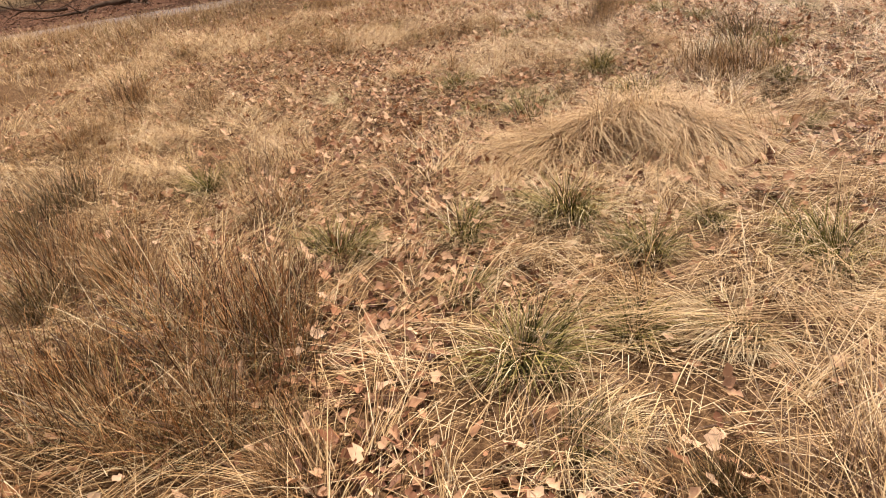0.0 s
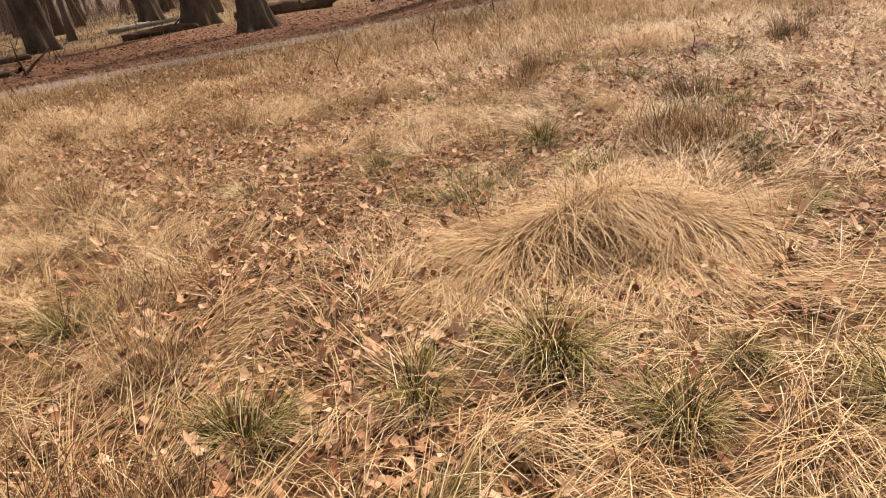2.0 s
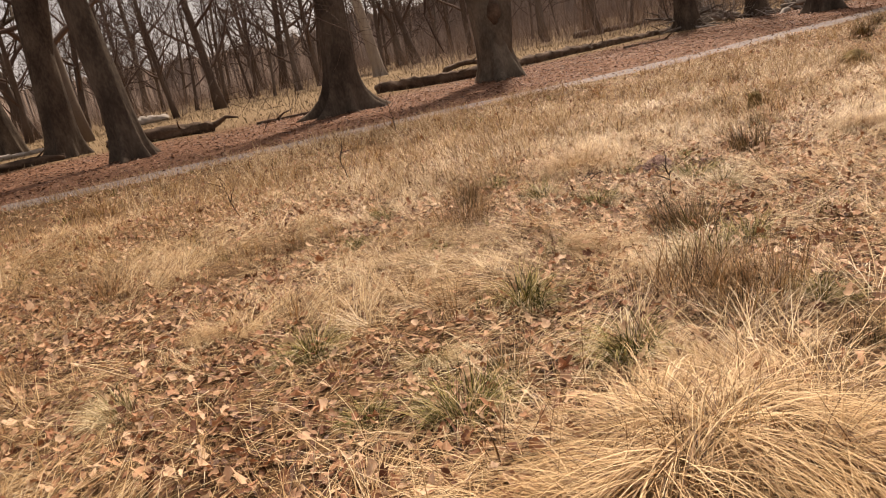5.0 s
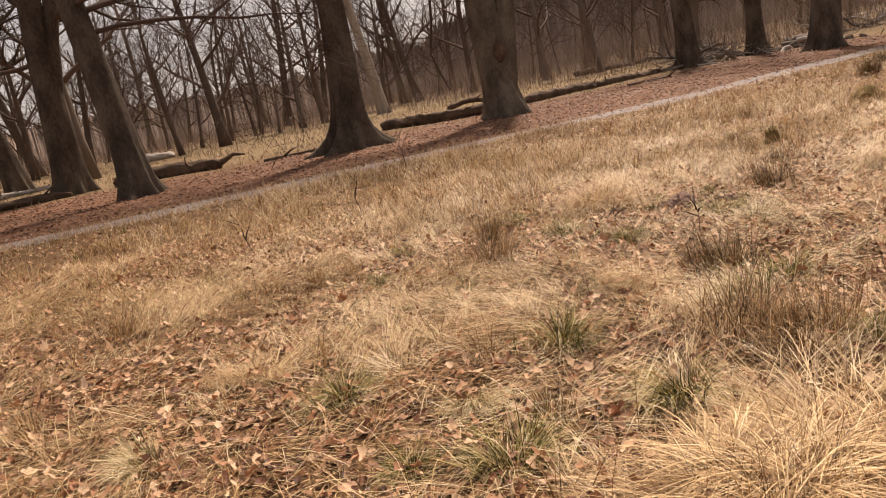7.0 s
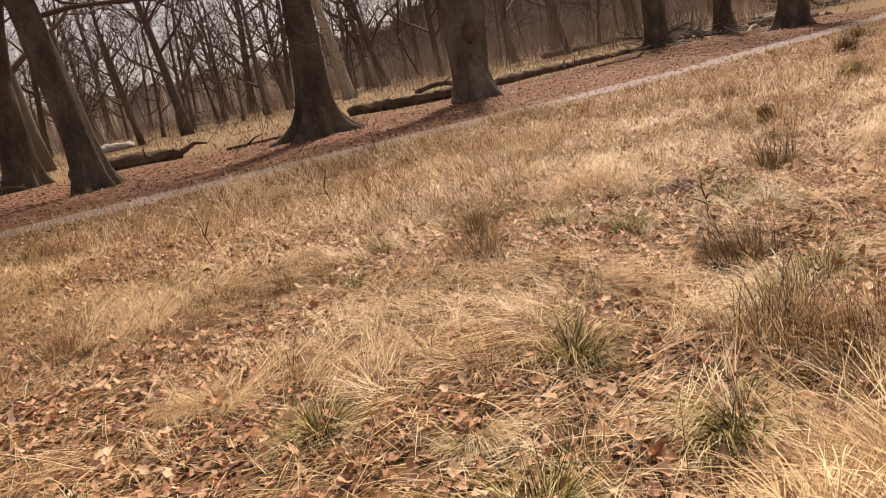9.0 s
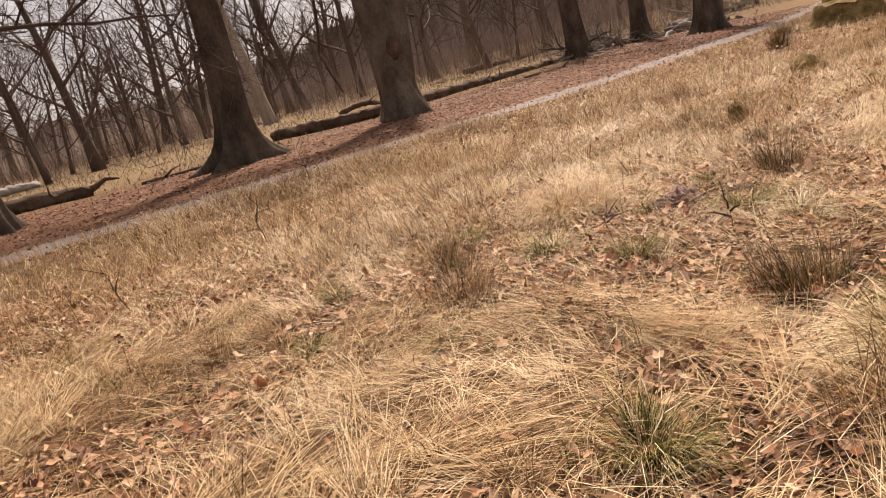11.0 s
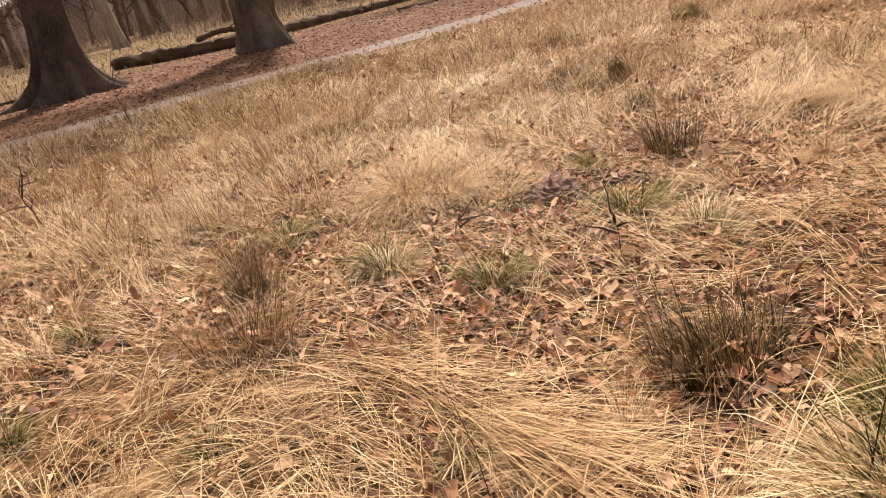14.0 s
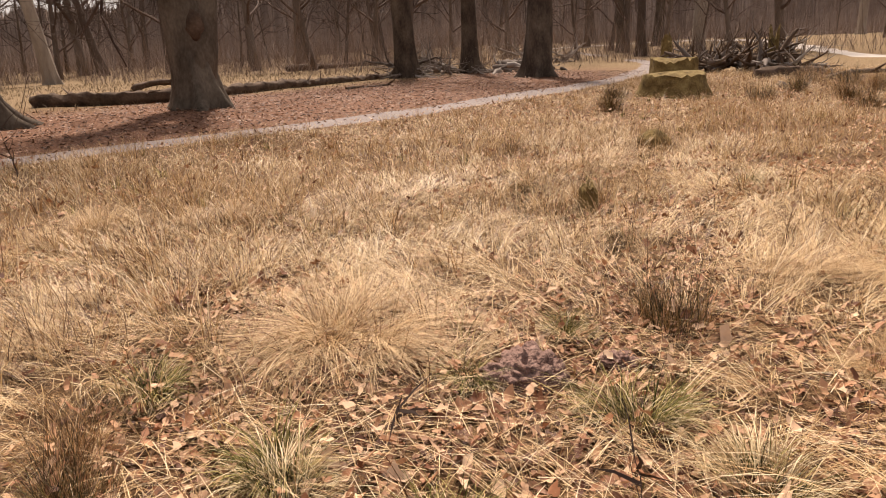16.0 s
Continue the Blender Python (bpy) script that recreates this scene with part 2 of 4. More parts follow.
def part(name, mesh, mat, parent, label=""):
    if mat is not None and not mesh.materials:
        mesh.materials.append(mat)
    ob = new(name, mesh)
    ob.parent = parent
    return tagged(ob, label) if label else ob


def blades(root, azim, length, lean0, lean1, width, segs=3, twist=0.0, low=None):
    """Ribbons that rise from root and bend over: lean in radians from upright at foot and tip. Returns verts, tris, quads."""
    n = len(root)
    pts = np.zeros((n, segs + 1, 3))
    pts[:, 0] = root
    ca, sa = np.cos(azim), np.sin(azim)
    for i in range(segs):
        th = lean0 + (lean1 - lean0) * (i + 0.5) / segs
        s = length / segs
        pts[:, i + 1] = pts[:, i] + np.stack([ca * np.sin(th) * s, sa * np.sin(th) * s, np.cos(th) * s], 1)
    pts[:, 1:, 2] = np.maximum(pts[:, 1:, 2], root[:, None, 2] + 0.004 if low is None else low)
    tw = azim + np.pi / 2 + twist * (rng.random(n) - 0.5) * 2
    side = np.stack([np.cos(tw), np.sin(tw), 0.35 * (rng.random(n) - 0.5)], 1)
    prof = np.linspace(1, 0.45, segs)
    left = pts[:, :segs] - side[:, None] * (width[:, None] * prof)[..., None] * 0.5
    right = pts[:, :segs] + side[:, None] * (width[:, None] * prof)[..., None] * 0.5
    v = np.concatenate([left, right, pts[:, segs:]], 1)
    k = 2 * segs + 1
    base = (np.arange(n) * k)[:, None]
    quads = np.concatenate([base + np.array([[i, segs + i, segs + i + 1, i + 1]]) for i in range(segs - 1)], 0) if segs > 1 else None
    tris = base + np.array([[segs - 1, 2 * segs - 1, 2 * segs]])
    return v.reshape(-1, 3), tris, quads


def joined(parts):
    """Joins several (verts, tris, quads)."""
    vs, ts, qs, o = [], [], [], 0
    for v, t, q in parts:
        vs.append(v)
        if t is not None and len(t):
            ts.append(np.asarray(t) + o)
        if q is not None and len(q):
            qs.append(np.asarray(q) + o)
        o += len(v)
    return np.concatenate(vs), (np.concatenate(ts) if ts else None), (np.concatenate(qs) if qs else None)


def tube(points, radii, sides=6, cap=True):
    """A round limb along points, with its own radius at each."""
    p, r = np.asarray(points, float), np.asarray(radii, float)
    d = np.gradient(p, axis=0)
    d /= np.linalg.norm(d, axis=1)[:, None] + 1e-9
    ref = np.where(np.abs(d[:, 2:3]) > 0.9, np.array([[1.0, 0, 0]]), np.array([[0, 0, 1.0]]))
    if np.abs(d[:, 2]).max() > 0.9:
        ref = np.tile([[0.93, 0.36, 0.05]], (len(p), 1))
    a = np.cross(d, ref)
    a /= np.linalg.norm(a, axis=1)[:, None] + 1e-9
    b = np.cross(d, a)
    ang = np.arange(sides) * 2 * np.pi / sides
    ring = p[:, None] + r[:, None, None] * (np.cos(ang)[None, :, None] * a[:, None] + np.sin(ang)[None, :, None] * b[:, None])
    v = ring.reshape(-1, 3)
    i, j = np.meshgrid(np.arange(len(p) - 1), np.arange(sides), indexing="ij")
    i, j = i.ravel(), j.ravel()
    q = np.stack([i * sides + j, i * sides + (j + 1) % sides, (i + 1) * sides + (j + 1) % sides, (i + 1) * sides + j], 1)
    t = None
    if cap:
        e = len(v)
        v = np.concatenate([v, p[:1], p[-1:]])
        k = np.arange(sides)
        top = (len(p) - 1) * sides
        t = np.concatenate([np.stack([(k + 1) % sides, k, np.full(sides, e)], 1), np.stack([top + k, top + (k + 1) % sides, np.full(sides, e + 1)], 1)])
    return v, t, q


def sprays(start, way, length, radius, depth, r, out, droop=0.0, sides=(7, 5, 3, 3), kids=(4, 6, 7)):
    """A limb with its branches and twigs, appended to out."""
    level = len(kids) - depth
    k = 6 if level == 0 else (4 if level == 1 else 2)
    pts, d = [np.array(start, float)], np.array(way, float)
    d /= np.linalg.norm(d)
    for _ in range(k):
        d = d + r.normal(0, 0.16, 3) + np.array([0, 0, 0.07 - droop])
        d /= np.linalg.norm(d)
        pts.append(pts[-1] + d * length / k)
    if depth == 0:
        side = np.cross(d, r.normal(0, 1, 3))
        side *= max(radius, 0.008) / (np.linalg.norm(side) + 1e-9)
        a, m, e = pts[0], pts[len(pts) // 2], pts[-1]
        out.append((np.array([a - side, a + side, m - side * 0.7, m + side * 0.7, e]), np.array([[2, 3, 4]]), np.array([[0, 1, 3, 2]])))
        return
    rad = radius * np.linspace(1, 0.25, k + 1)
    out.append(tube(pts, rad, sides[min(level, 3)], cap=False))
    for c in range(kids[level]):
        f = 0.3 + 0.7 * (c + r.random()) / kids[level]
        i = min(int(f * k), k - 1)
        p0 = pts[i] + (pts[i + 1] - pts[i]) * (f * k - i)
        axis = pts[i + 1] - pts[i]
        axis /= np.linalg.norm(axis)
        off = r.normal(0, 1, 3)
        off -= off @ axis * axis
        off /= np.linalg.norm(off) + 1e-9
        w = axis * 0.65 + off * 0.8
        sprays(p0, w, length * (0.45 + 0.25 * r.random()), rad[i] * 0.55, depth - 1, r, out, droop * 0.8, sides, kids)


# ---- the ground: one sheet to the horizon ----
def spread(lo, hi, fine, far):
    core = np.arange(lo, hi + 1e-6, fine)
    grow = [fine]
    while sum(grow) < far:
        grow.append(grow[-1] * 1.22)
    g = np.cumsum(grow)
    return np.concatenate([lo - g[::-1], core, hi + g])


xs, ys = spread(-5, 10, 0.12, 1600), spread(0.5, 15, 0.12, 1600)
GX, GY = np.meshgrid(xs, ys, indexing="ij")
gx, gy = GX.ravel(), GY.ravel()
gi, gj = np.meshgrid(np.arange(len(xs) - 1), np.arange(len(ys) - 1), indexing="ij")
ny = len(ys)
gq = np.stack([gi * ny + gj, (gi + 1) * ny + gj, (gi + 1) * ny + gj + 1, gi * ny + gj + 1], -1).reshape(-1, 4)
ground_mesh = smooth(mesh_from("ground", np.stack([gx, gy, height(gx, gy)], 1), quads=gq))
lit = litter_mask(gx, gy)
grs = np.maximum(step(12.5, 15.5, gy - path_y(gx)), step(28, 36, gx)) * (1 - lit)
for key, val in (("litter", lit), ("rough_grass", grs)):
    ground_mesh.attributes.new(key, "FLOAT", "POINT").data.foreach_set("value", val.astype(np.float32))
ground = thing("ground", ground_mesh, ground_material(), "dry winter heath ground with straw and fallen leaves", "ground", kind="structure")


def ribbon(name, line, width, mat, label, category, lift=0.012, along=0.5):
    """A path laid on the land along a line of points, with worn uneven edges."""
    line = np.asarray(line, float)
    s = np.concatenate([[0], np.cumsum(np.linalg.norm(np.diff(line, axis=0), axis=1))])
    u = np.arange(0, s[-1], along)
    p = np.stack([np.interp(u, s, line[:, 0]), np.interp(u, s, line[:, 1])], 1)
    for _ in range(12):
        p[1:-1] = 0.25 * p[:-2] + 0.5 * p[1:-1] + 0.25 * p[2:]
    d = np.gradient(p, axis=0)
    d /= np.linalg.norm(d, axis=1)[:, None]
    nrm = np.stack([-d[:, 1], d[:, 0]], 1)
    cols = np.array([-1, -0.8, -0.4, 0, 0.4, 0.8, 1.0])
    wob = 1 + 0.5 * (vnoise(u, 0 * u, 1.7, 3) - 0.5)
    v = p[:, None] + nrm[:, None] * (cols[None, :, None] * (width / 2 * wob)[:, None, None])
    z = height(v[..., 0], v[..., 1]) + lift * (1 - np.abs(cols) ** 4)[None] - 0.004 * (np.abs(cols) > 0.9)[None]
    v = np.concatenate([v, z[..., None]], -1).reshape(-1, 3)
    i, j = np.meshgrid(np.arange(len(p) - 1), np.arange(len(cols) - 1), indexing="ij")
    i, j, c = i.ravel(), j.ravel(), len(cols)
    q = np.stack([i * c + j, i * c + j + 1, (i + 1) * c + j + 1, (i + 1) * c + j], 1)
    return thing(name, smooth(mesh_from(name, v, quads=q)), mat, label, category, kind="structure")


px = np.arange(-60, 46.1, 2.0)
foot_line = np.concatenate([np.stack([px, path_y(px)], 1), [[52, 45], [57, 50], [62, 57], [70, 68]]])
ribbon("footpath", foot_line, 1.45, GRAVEL, "narrow grey sandy footpath across the heath", "path", lift=0.02)
ribbon("far_track", [(76, 80), (86, 70), (88, 63), (82, 51), (68, 39), (52.5, 27), (44, 12), (38, -10)], 2.2, TRACK, "pale gravel track in the distance", "path", lift=0.05)


# ---- trees ----
def trunk_mesh(radius, tall, lean, seed, flare=1.0, lobes=7, bend=0.25, top=0.62):
    """A trunk with buttressed roots; lean: metres of sideways shift (x, y) at the top."""
    r = np.random.default_rng(seed)
    zs = np.concatenate([np.linspace(-0.25, 1.6, 22), np.linspace(1.8, tall, 26)])
    sides = 84
    ang = np.arange(sides) * 2 * np.pi / sides
    ph = r.random(4) * 6.28
    lob = 0.5 + 0.5 * np.cos(lobes * ang + ph[0] + 0.7 * np.sin(2 * ang + ph[1]))
    lob = 0.02 + 1.15 * lob ** 1.8 * (0.75 + 0.45 * np.sin(ang * 2 + ph[2]))
    v = []
    for z in zs:
        h = max(z, -0.25)
        f = flare * 1.05 * math.exp(-max(h, 0) / 0.45) + 0.16 * math.exp(-max(h, 0) / 1.6)
        rr = radius * (1 - (1 - top) * max(h, 0) / tall)
        rad = rr * (1 + f * lob + 0.035 * np.sin(3 * ang + ph[3] + z * 0.7) + 0.03 * np.cos(5 * ang - z * 1.3 + ph[1]))
        rad = rad * (1 + 0.006 * np.sin(19 * ang + ph[0] + 1.5 * np.sin(z * 1.1 + 2 * ang)) + 0.004 * np.sin(31 * ang + 2.2 * np.sin(z * 1.7)) + 0.008 * r.normal(0, 1, sides))
        k = max(h, 0) / tall
        cx = lean[0] * k + bend * radius * math.sin(k * 3.0 + ph[1])
        cy = lean[1] * k + bend * radius * math.sin(k * 2.5 + ph[2])
        v.append(np.stack([cx + rad * np.cos(ang), cy + rad * np.sin(ang), np.full(sides, z)], 1))
    v = np.concatenate(v)
    n = len(zs)
    i, j = np.meshgrid(np.arange(n - 1), np.arange(sides), indexing="ij")
    i, j = i.ravel(), j.ravel()
    q = np.stack([i * sides + j, i * sides + (j + 1) % sides, (i + 1) * sides + (j + 1) % sides, (i + 1) * sides + j], 1)
    axis = lambda z: np.array([lean[0] * z / tall + bend * radius * math.sin(z / tall * 3.0 + ph[1]), lean[1] * z / tall + bend * radius * math.sin(z / tall * 2.5 + ph[2]), z])
    return v, q, axis, top * radius


def big_tree(x, y, radius, tall, lean, seed, label, flare=1.0, low=(), burr=False, stems=(), mat=None, limbs=8, top=0.62, hang=False):
    """An old bare tree: trunk, limbs with twigs; low: drooping boughs as (height, azimuth, length); stems: forked second trunks."""
    r = np.random.default_rng(seed + 50)
    root = thing("bare_tree", None, None, label, "tree", "old trees along the path")
    root.location = (x, y, float(height(x, y)))
    v, q, axis, rt = trunk_mesh(radius, tall, lean, seed, flare, top=top)
    part("trunk", smooth(mesh_from("trunk", v, quads=q)), mat or BARK, root)
    for (z0, dx, dy, ln, rad) in stems:
        p0 = axis(z0)
        pts = [p0 + np.array([dx * s ** 1.2, dy * s, ln * s]) for s in np.linspace(0, 1, 9)]
        sv, st, sq = tube(pts, rad * np.linspace(1.08, 0.6, 9) * (1 + 0.05 * r.normal(0, 1, 9)), 20)
        part("stem", smooth(mesh_from("stem", sv, st, sq)), mat or BARK, root)
        for k in range(4):
            out = []
            a = r.random() * 6.28
            sprays(pts[5 + k % 4], (math.cos(a), math.sin(a), 0.7), 5.5, rad * 0.4, 3, r, out)
            part("limb", smooth(mesh_from("limb", *joined(out))), TWIG, root)
    if burr:
        bm = bmesh.new()
        bmesh.ops.create_icosphere(bm, subdivisions=3, radius=1)
        for w in bm.verts:
            w.co *= 1 + 0.35 * (noise.noise(w.co * 2.2) + 0.5 * noise.noise(w.co * 6))
            w.co = Vector((w.co.x * 0.26, w.co.y * 0.2, w.co.z * 0.42))
        me = bpy.data.meshes.new("burr")
        bm.to_mesh(me)
        bm.free()
        # solid lump: the shade of its hollow is put into the dark wood colour
        b = part("burr", smooth(me), DEADWOOD, root, "burr on the trunk, its hollow's shade put into dark colour")
        b.location = axis(2.4) + np.array([0.16, -0.66, 0])
    if hang:
        out = []
        pts = [(-0.5, 0.2, 6.2), (-1.2, 0.8, 6.0), (-1.65, 1.2, 5.0), (-1.75, 1.25, 3.8), (-1.95, 1.3, 2.8), (-1.75, 1.2, 2.0), (-1.5, 1.1, 1.3)]
        out.append(tube(pts, [0.09, 0.075, 0.06, 0.05, 0.042, 0.035, 0.018], 7))
        for p in pts[2:6]:
            for _ in range(2):
                w = r.normal(0, 1, 3)
                w[2] = -0.3
                sprays(p, w, 0.9, 0.018, 1, r, out, droop=0.12, sides=(5, 4, 3, 3), kids=(4,))
        part("bough", smooth(mesh_from("bough", *joined(out))), TWIG, root, "thin crooked bough hanging almost to the ground")
    for k in range(limbs):
        z = tall * (0.62 + 0.38 * (k + 0.5 * r.random()) / limbs)
        a = k * 2.4 + r.random()
        up = 0.35 + 1.1 * (k / limbs)
        out = []
        sprays(axis(z), (math.cos(a), math.sin(a), up), (5.0 + 3 * r.random()) * (0.75 + 0.35 * radius), rt * (0.42 + 0.15 * r.random()), 3, r, out, droop=0.02)
        part("limb", smooth(mesh_from("limb", *joined(out))), TWIG if radius < 0.4 else BARK, root)
    for z, a, ln in low:
        out = []
        sprays(axis(z), (math.cos(radians(a)), math.sin(radians(a)), 0.15), ln, rt * 0.28, 3, r, out, droop=0.13, kids=(6, 6, 6))
        part("bough", smooth(mesh_from("bough", *joined(out))), TWIG, root, "thin drooping dark bough")
    return root


OLD = "old bare tree with buttressed roots"
big_tree(3.5, 27.3, 0.53, 9.0, (0.0, 0.3), 1, OLD + " beside the footpath", flare=1.55, low=((6.0, 200, 5.5), (6.3, 330, 5.0)))
big_tree(9.55, 29.5, 0.70, 5.0, (-0.1, 0.1), 2, "broad forked bare tree with a burr in its trunk", flare=0.75, hang=True, burr=True,
         stems=((0.5, -0.8, 0.2, 9.3, 0.57), (0.5, 1.8, 0.2, 9.3, 0.56)), limbs=0, top=0.5, mat=BARK_GREY)
big_tree(-3.2, 25.8, 0.44, 9.0, (-0.75, 0.3), 3, OLD + ", leaning", flare=1.0, low=((4.6, 20, 6.5), (5.2, 5, 8.0), (5.9, 345, 8.0), (6.4, 25, 8.0), (6.0, 200, 5.5), (5.4, 300, 4.0)))
big_tree(-6.5, 33.8, 0.56, 10.0, (0.5, 0.2), 4, OLD + " with a forked bough", flare=0.6, low=((5.0, 180, 5.5),), stems=((2.6, 1.3, 0.4, 6.0, 0.34),))
big_tree(26.0, 41.0, 0.60, 9.0, (-1.0, 0.0), 5, OLD + ", leaning over dead wood", flare=0.6)
big_tree(30.6, 41.0, 0.50, 10.0, (-0.1, 0.0), 6, "slim dark bare tree among fallen branches", flare=0.55)
big_tree(27.3, 32.3, 0.66, 10.0, (0.35, 0.0), 7, OLD + " close to the path's bend", flare=0.6)
big_tree(23.6, 14.4, 0.50, 9.0, (0.2, 0.0), 8, OLD + " standing alone in the meadow", flare=0.8)
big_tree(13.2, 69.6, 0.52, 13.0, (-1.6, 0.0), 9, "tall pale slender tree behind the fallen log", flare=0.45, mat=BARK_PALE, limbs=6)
big_tree(-11.8, 46.7, 0.62, 9.0, (-1.6, 0.0), 10, "dark bare tree leaning at the wood's edge", flare=0.4, stems=((3.0, -2.2, 0.3, 5.0, 0.35),), limbs=6)


big_tree(-13.1, 34.3, 0.58, 10.0, (-0.4, 0.0), 11, OLD + " beside the clearing", flare=0.5)
big_tree(-17.0, 32.5, 0.55, 10.0, (-0.3, 0.0), 16, OLD + " deep in the wood", flare=0.5)
# sunlight on this trunk is put into its colour by the pale bark
big_tree(64.8, 47.3, 0.62, 14.0, (0.1, 0.0), 12, "distant tree trunk, sunlight put into its pale bark", flare=0.3, mat=BARK_PALE, limbs=6)
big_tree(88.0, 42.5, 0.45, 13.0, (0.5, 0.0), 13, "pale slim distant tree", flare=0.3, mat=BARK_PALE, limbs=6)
big_tree(66.0, 57.5, 0.50, 12.0, (-0.8, 0.0), 14, "bare distant tree by the path's bend", flare=0.5, limbs=6)
big_tree(78.0, 61.0, 0.62, 13.0, (-0.5, 0.0), 15, "dark distant tree with a broad foot", flare=0.6, limbs=6)


def wood_tree(seed, radius, tall):
    """A bare tree of the wood behind, lighter in build; made once and copied."""
    r = np.random.default_rng(seed)
    root = thing("wood_tree", None, None, "slender bare grey-brown tree of the winter wood", "tree", "trees of the wood")
    k = 9
    bend = r.normal(0, 0.25, 2)
    pts = [np.array([bend[0] * math.sin(s * 3), bend[1] * math.sin(s * 2.4), tall * s - 0.2]) for s in np.linspace(0, 1, k)]
    rad = radius * np.linspace(1.0, 0.28, k)
    rad[0] *= 1.5
    v, t, q = tube(pts, rad, 9)
    part("trunk", smooth(mesh_from("trunk", v, t, q)), BARK_FAR, root)
    out = []
    for c in range(12):
        z = 0.18 + 0.78 * (c + r.random()) / 12
        i = min(int(z * (k - 1)), k - 2)
        a = c * 2.4 + r.random()
        sprays(pts[i] + (pts[i + 1] - pts[i]) * (z * (k - 1) - i), (math.cos(a), math.sin(a), 0.45 + 0.5 * z), tall * 0.36 * (1.15 - 0.6 * z), rad[i] * 0.5, 2, r, out, sides=(4, 3, 3, 3), kids=(6, 8))
    part("crown", mesh_from("crown", *joined(out)), TWIG, root)
    return root


kinds = [wood_tree(100 + i, rr, hh) for i, (rr, hh) in enumerate(((0.26, 15), (0.34, 17), (0.17, 12), (0.42, 19), (0.11, 9), (0.28, 14), (0.14, 11)))]
r2 = random.Random(5)
spots = [(-15.6, 66), (-8, 45.5), (-4, 58), (-1.0, 61), (3.6, 69), (6.1, 73), (8.8, 79), (-19, 52), (-24, 60), (-14, 40), (62, 98), (56, 92), (48, 96), (42, 92), (70, 62), (80, 74), (77, 80), (92, 70), (104, 52), (112, 40), (84, 60), (36, 70), (41, 62)]
while len(spots) < 170:
    a = radians(r2.uniform(-42, 78) if len(spots) % 3 else r2.uniform(-42, 14))
    d = r2.uniform(66, 135)
    sx, sy = d * math.sin(a), d * math.cos(a)
    if sx > 85 and sy < 72 and d < 112:
        continue
    if all((sx - p) ** 2 + (sy - q) ** 2 > 9 for p, q in spots):
        spots.append((sx, sy))
for i, (sx, sy) in enumerate(spots):
    k = kinds[i % 7]
    s = r2.uniform(0.85, 1.25)
    m = Matrix.LocRotScale((sx, sy, float(height(sx, sy)) - 0.05), Euler((r2.uniform(-0.12, 0.12), r2.uniform(-0.16, 0.12), r2.uniform(0, 6.28))), (s, s, s))
    if i < 7:
        k.matrix_basis = m
    else:
        copy_thing(k, m)

# thin saplings and brush that fill the wood
n = 62000
a = np.radians(rng.uniform(-48, 84, n))
d = 62 + 80 * rng.random(n) ** 0.8
bx, by = d * np.sin(a), d * np.cos(a)
keep = ~((bx > 70) & (by < 75) & (d < 118)) & ~((np.abs(bx - 0.188 * by) < 2.2) & (by < 71))
bx, by, d = bx[keep], by[keep], d[keep]
n = len(bx)
tall = (1.2 + 7.0 * rng.random(n) ** 2) * (0.75 + 0.7 * vnoise(bx, by, 14, 21)) * (0.75 + 0.45 * step(0, 40, bx))
v, t, q = blades(np.stack([bx, by, height(bx, by) - 0.05], 1), rng.uniform(0, 6.28, n), tall, rng.uniform(0, 0.9, n), rng.uniform(0.2, 1.6, n), 0.012 + 0.026 * rng.random(n), 2)
thing("undergrowth", mesh_from("undergrowth", v, t, q), THICKET_HAZE, "brown leafless undergrowth filling the distant wood", "undergrowth", kind="stuff")


def far_wood():
    """The distance: a belt of wood with an uneven, twiggy skyline, haze put into its pale colour."""
    a = np.radians(np.arange(-64, 100, 0.04))
    rad = 150 + 12 * vnoise(a * 60, 0 * a, 7, 31)
    top = (9.0 + 5.0 * vnoise(a * 60, 0 * a, 5, 32) + 2.0 * vnoise(a * 60, 0 * a, 1.1, 33) + 2.2 * rng.random(len(a)) ** 2) * (0.62 + 0.88 * step(-0.05, 0.5, a))
    v, rows = [], 5
    for k in range(rows):
        v.append(np.stack([rad * np.sin(a) * (1 + 0.02 * k), rad * np.cos(a) * (1 + 0.02 * k), -1 + (top + 1) * k / (rows - 1)], 1))
    v = np.concatenate(v)
    i = np.arange(len(a) - 1)
    q = np.concatenate([np.stack([k * len(a) + i, k * len(a) + i + 1, (k + 1) * len(a) + i + 1, (k + 1) * len(a) + i], 1) for k in range(rows - 1)])
    mat = material("hazed_wood", [(0.25, (0.14, 0.102, 0.080)), (0.5, (0.24, 0.18, 0.145)), (0.8, (0.37, 0.295, 0.245))], scale=0.2, rough=1.0, bump=0, bump_scale=1.6, stretch=(1, 1, 0.7), spec=0.0)
    return thing("backdrop", mesh_from("backdrop", v, quads=q), mat, "brown belt of distant winter woodland, haze put into its colour", "woodland", kind="structure")


far_wood()


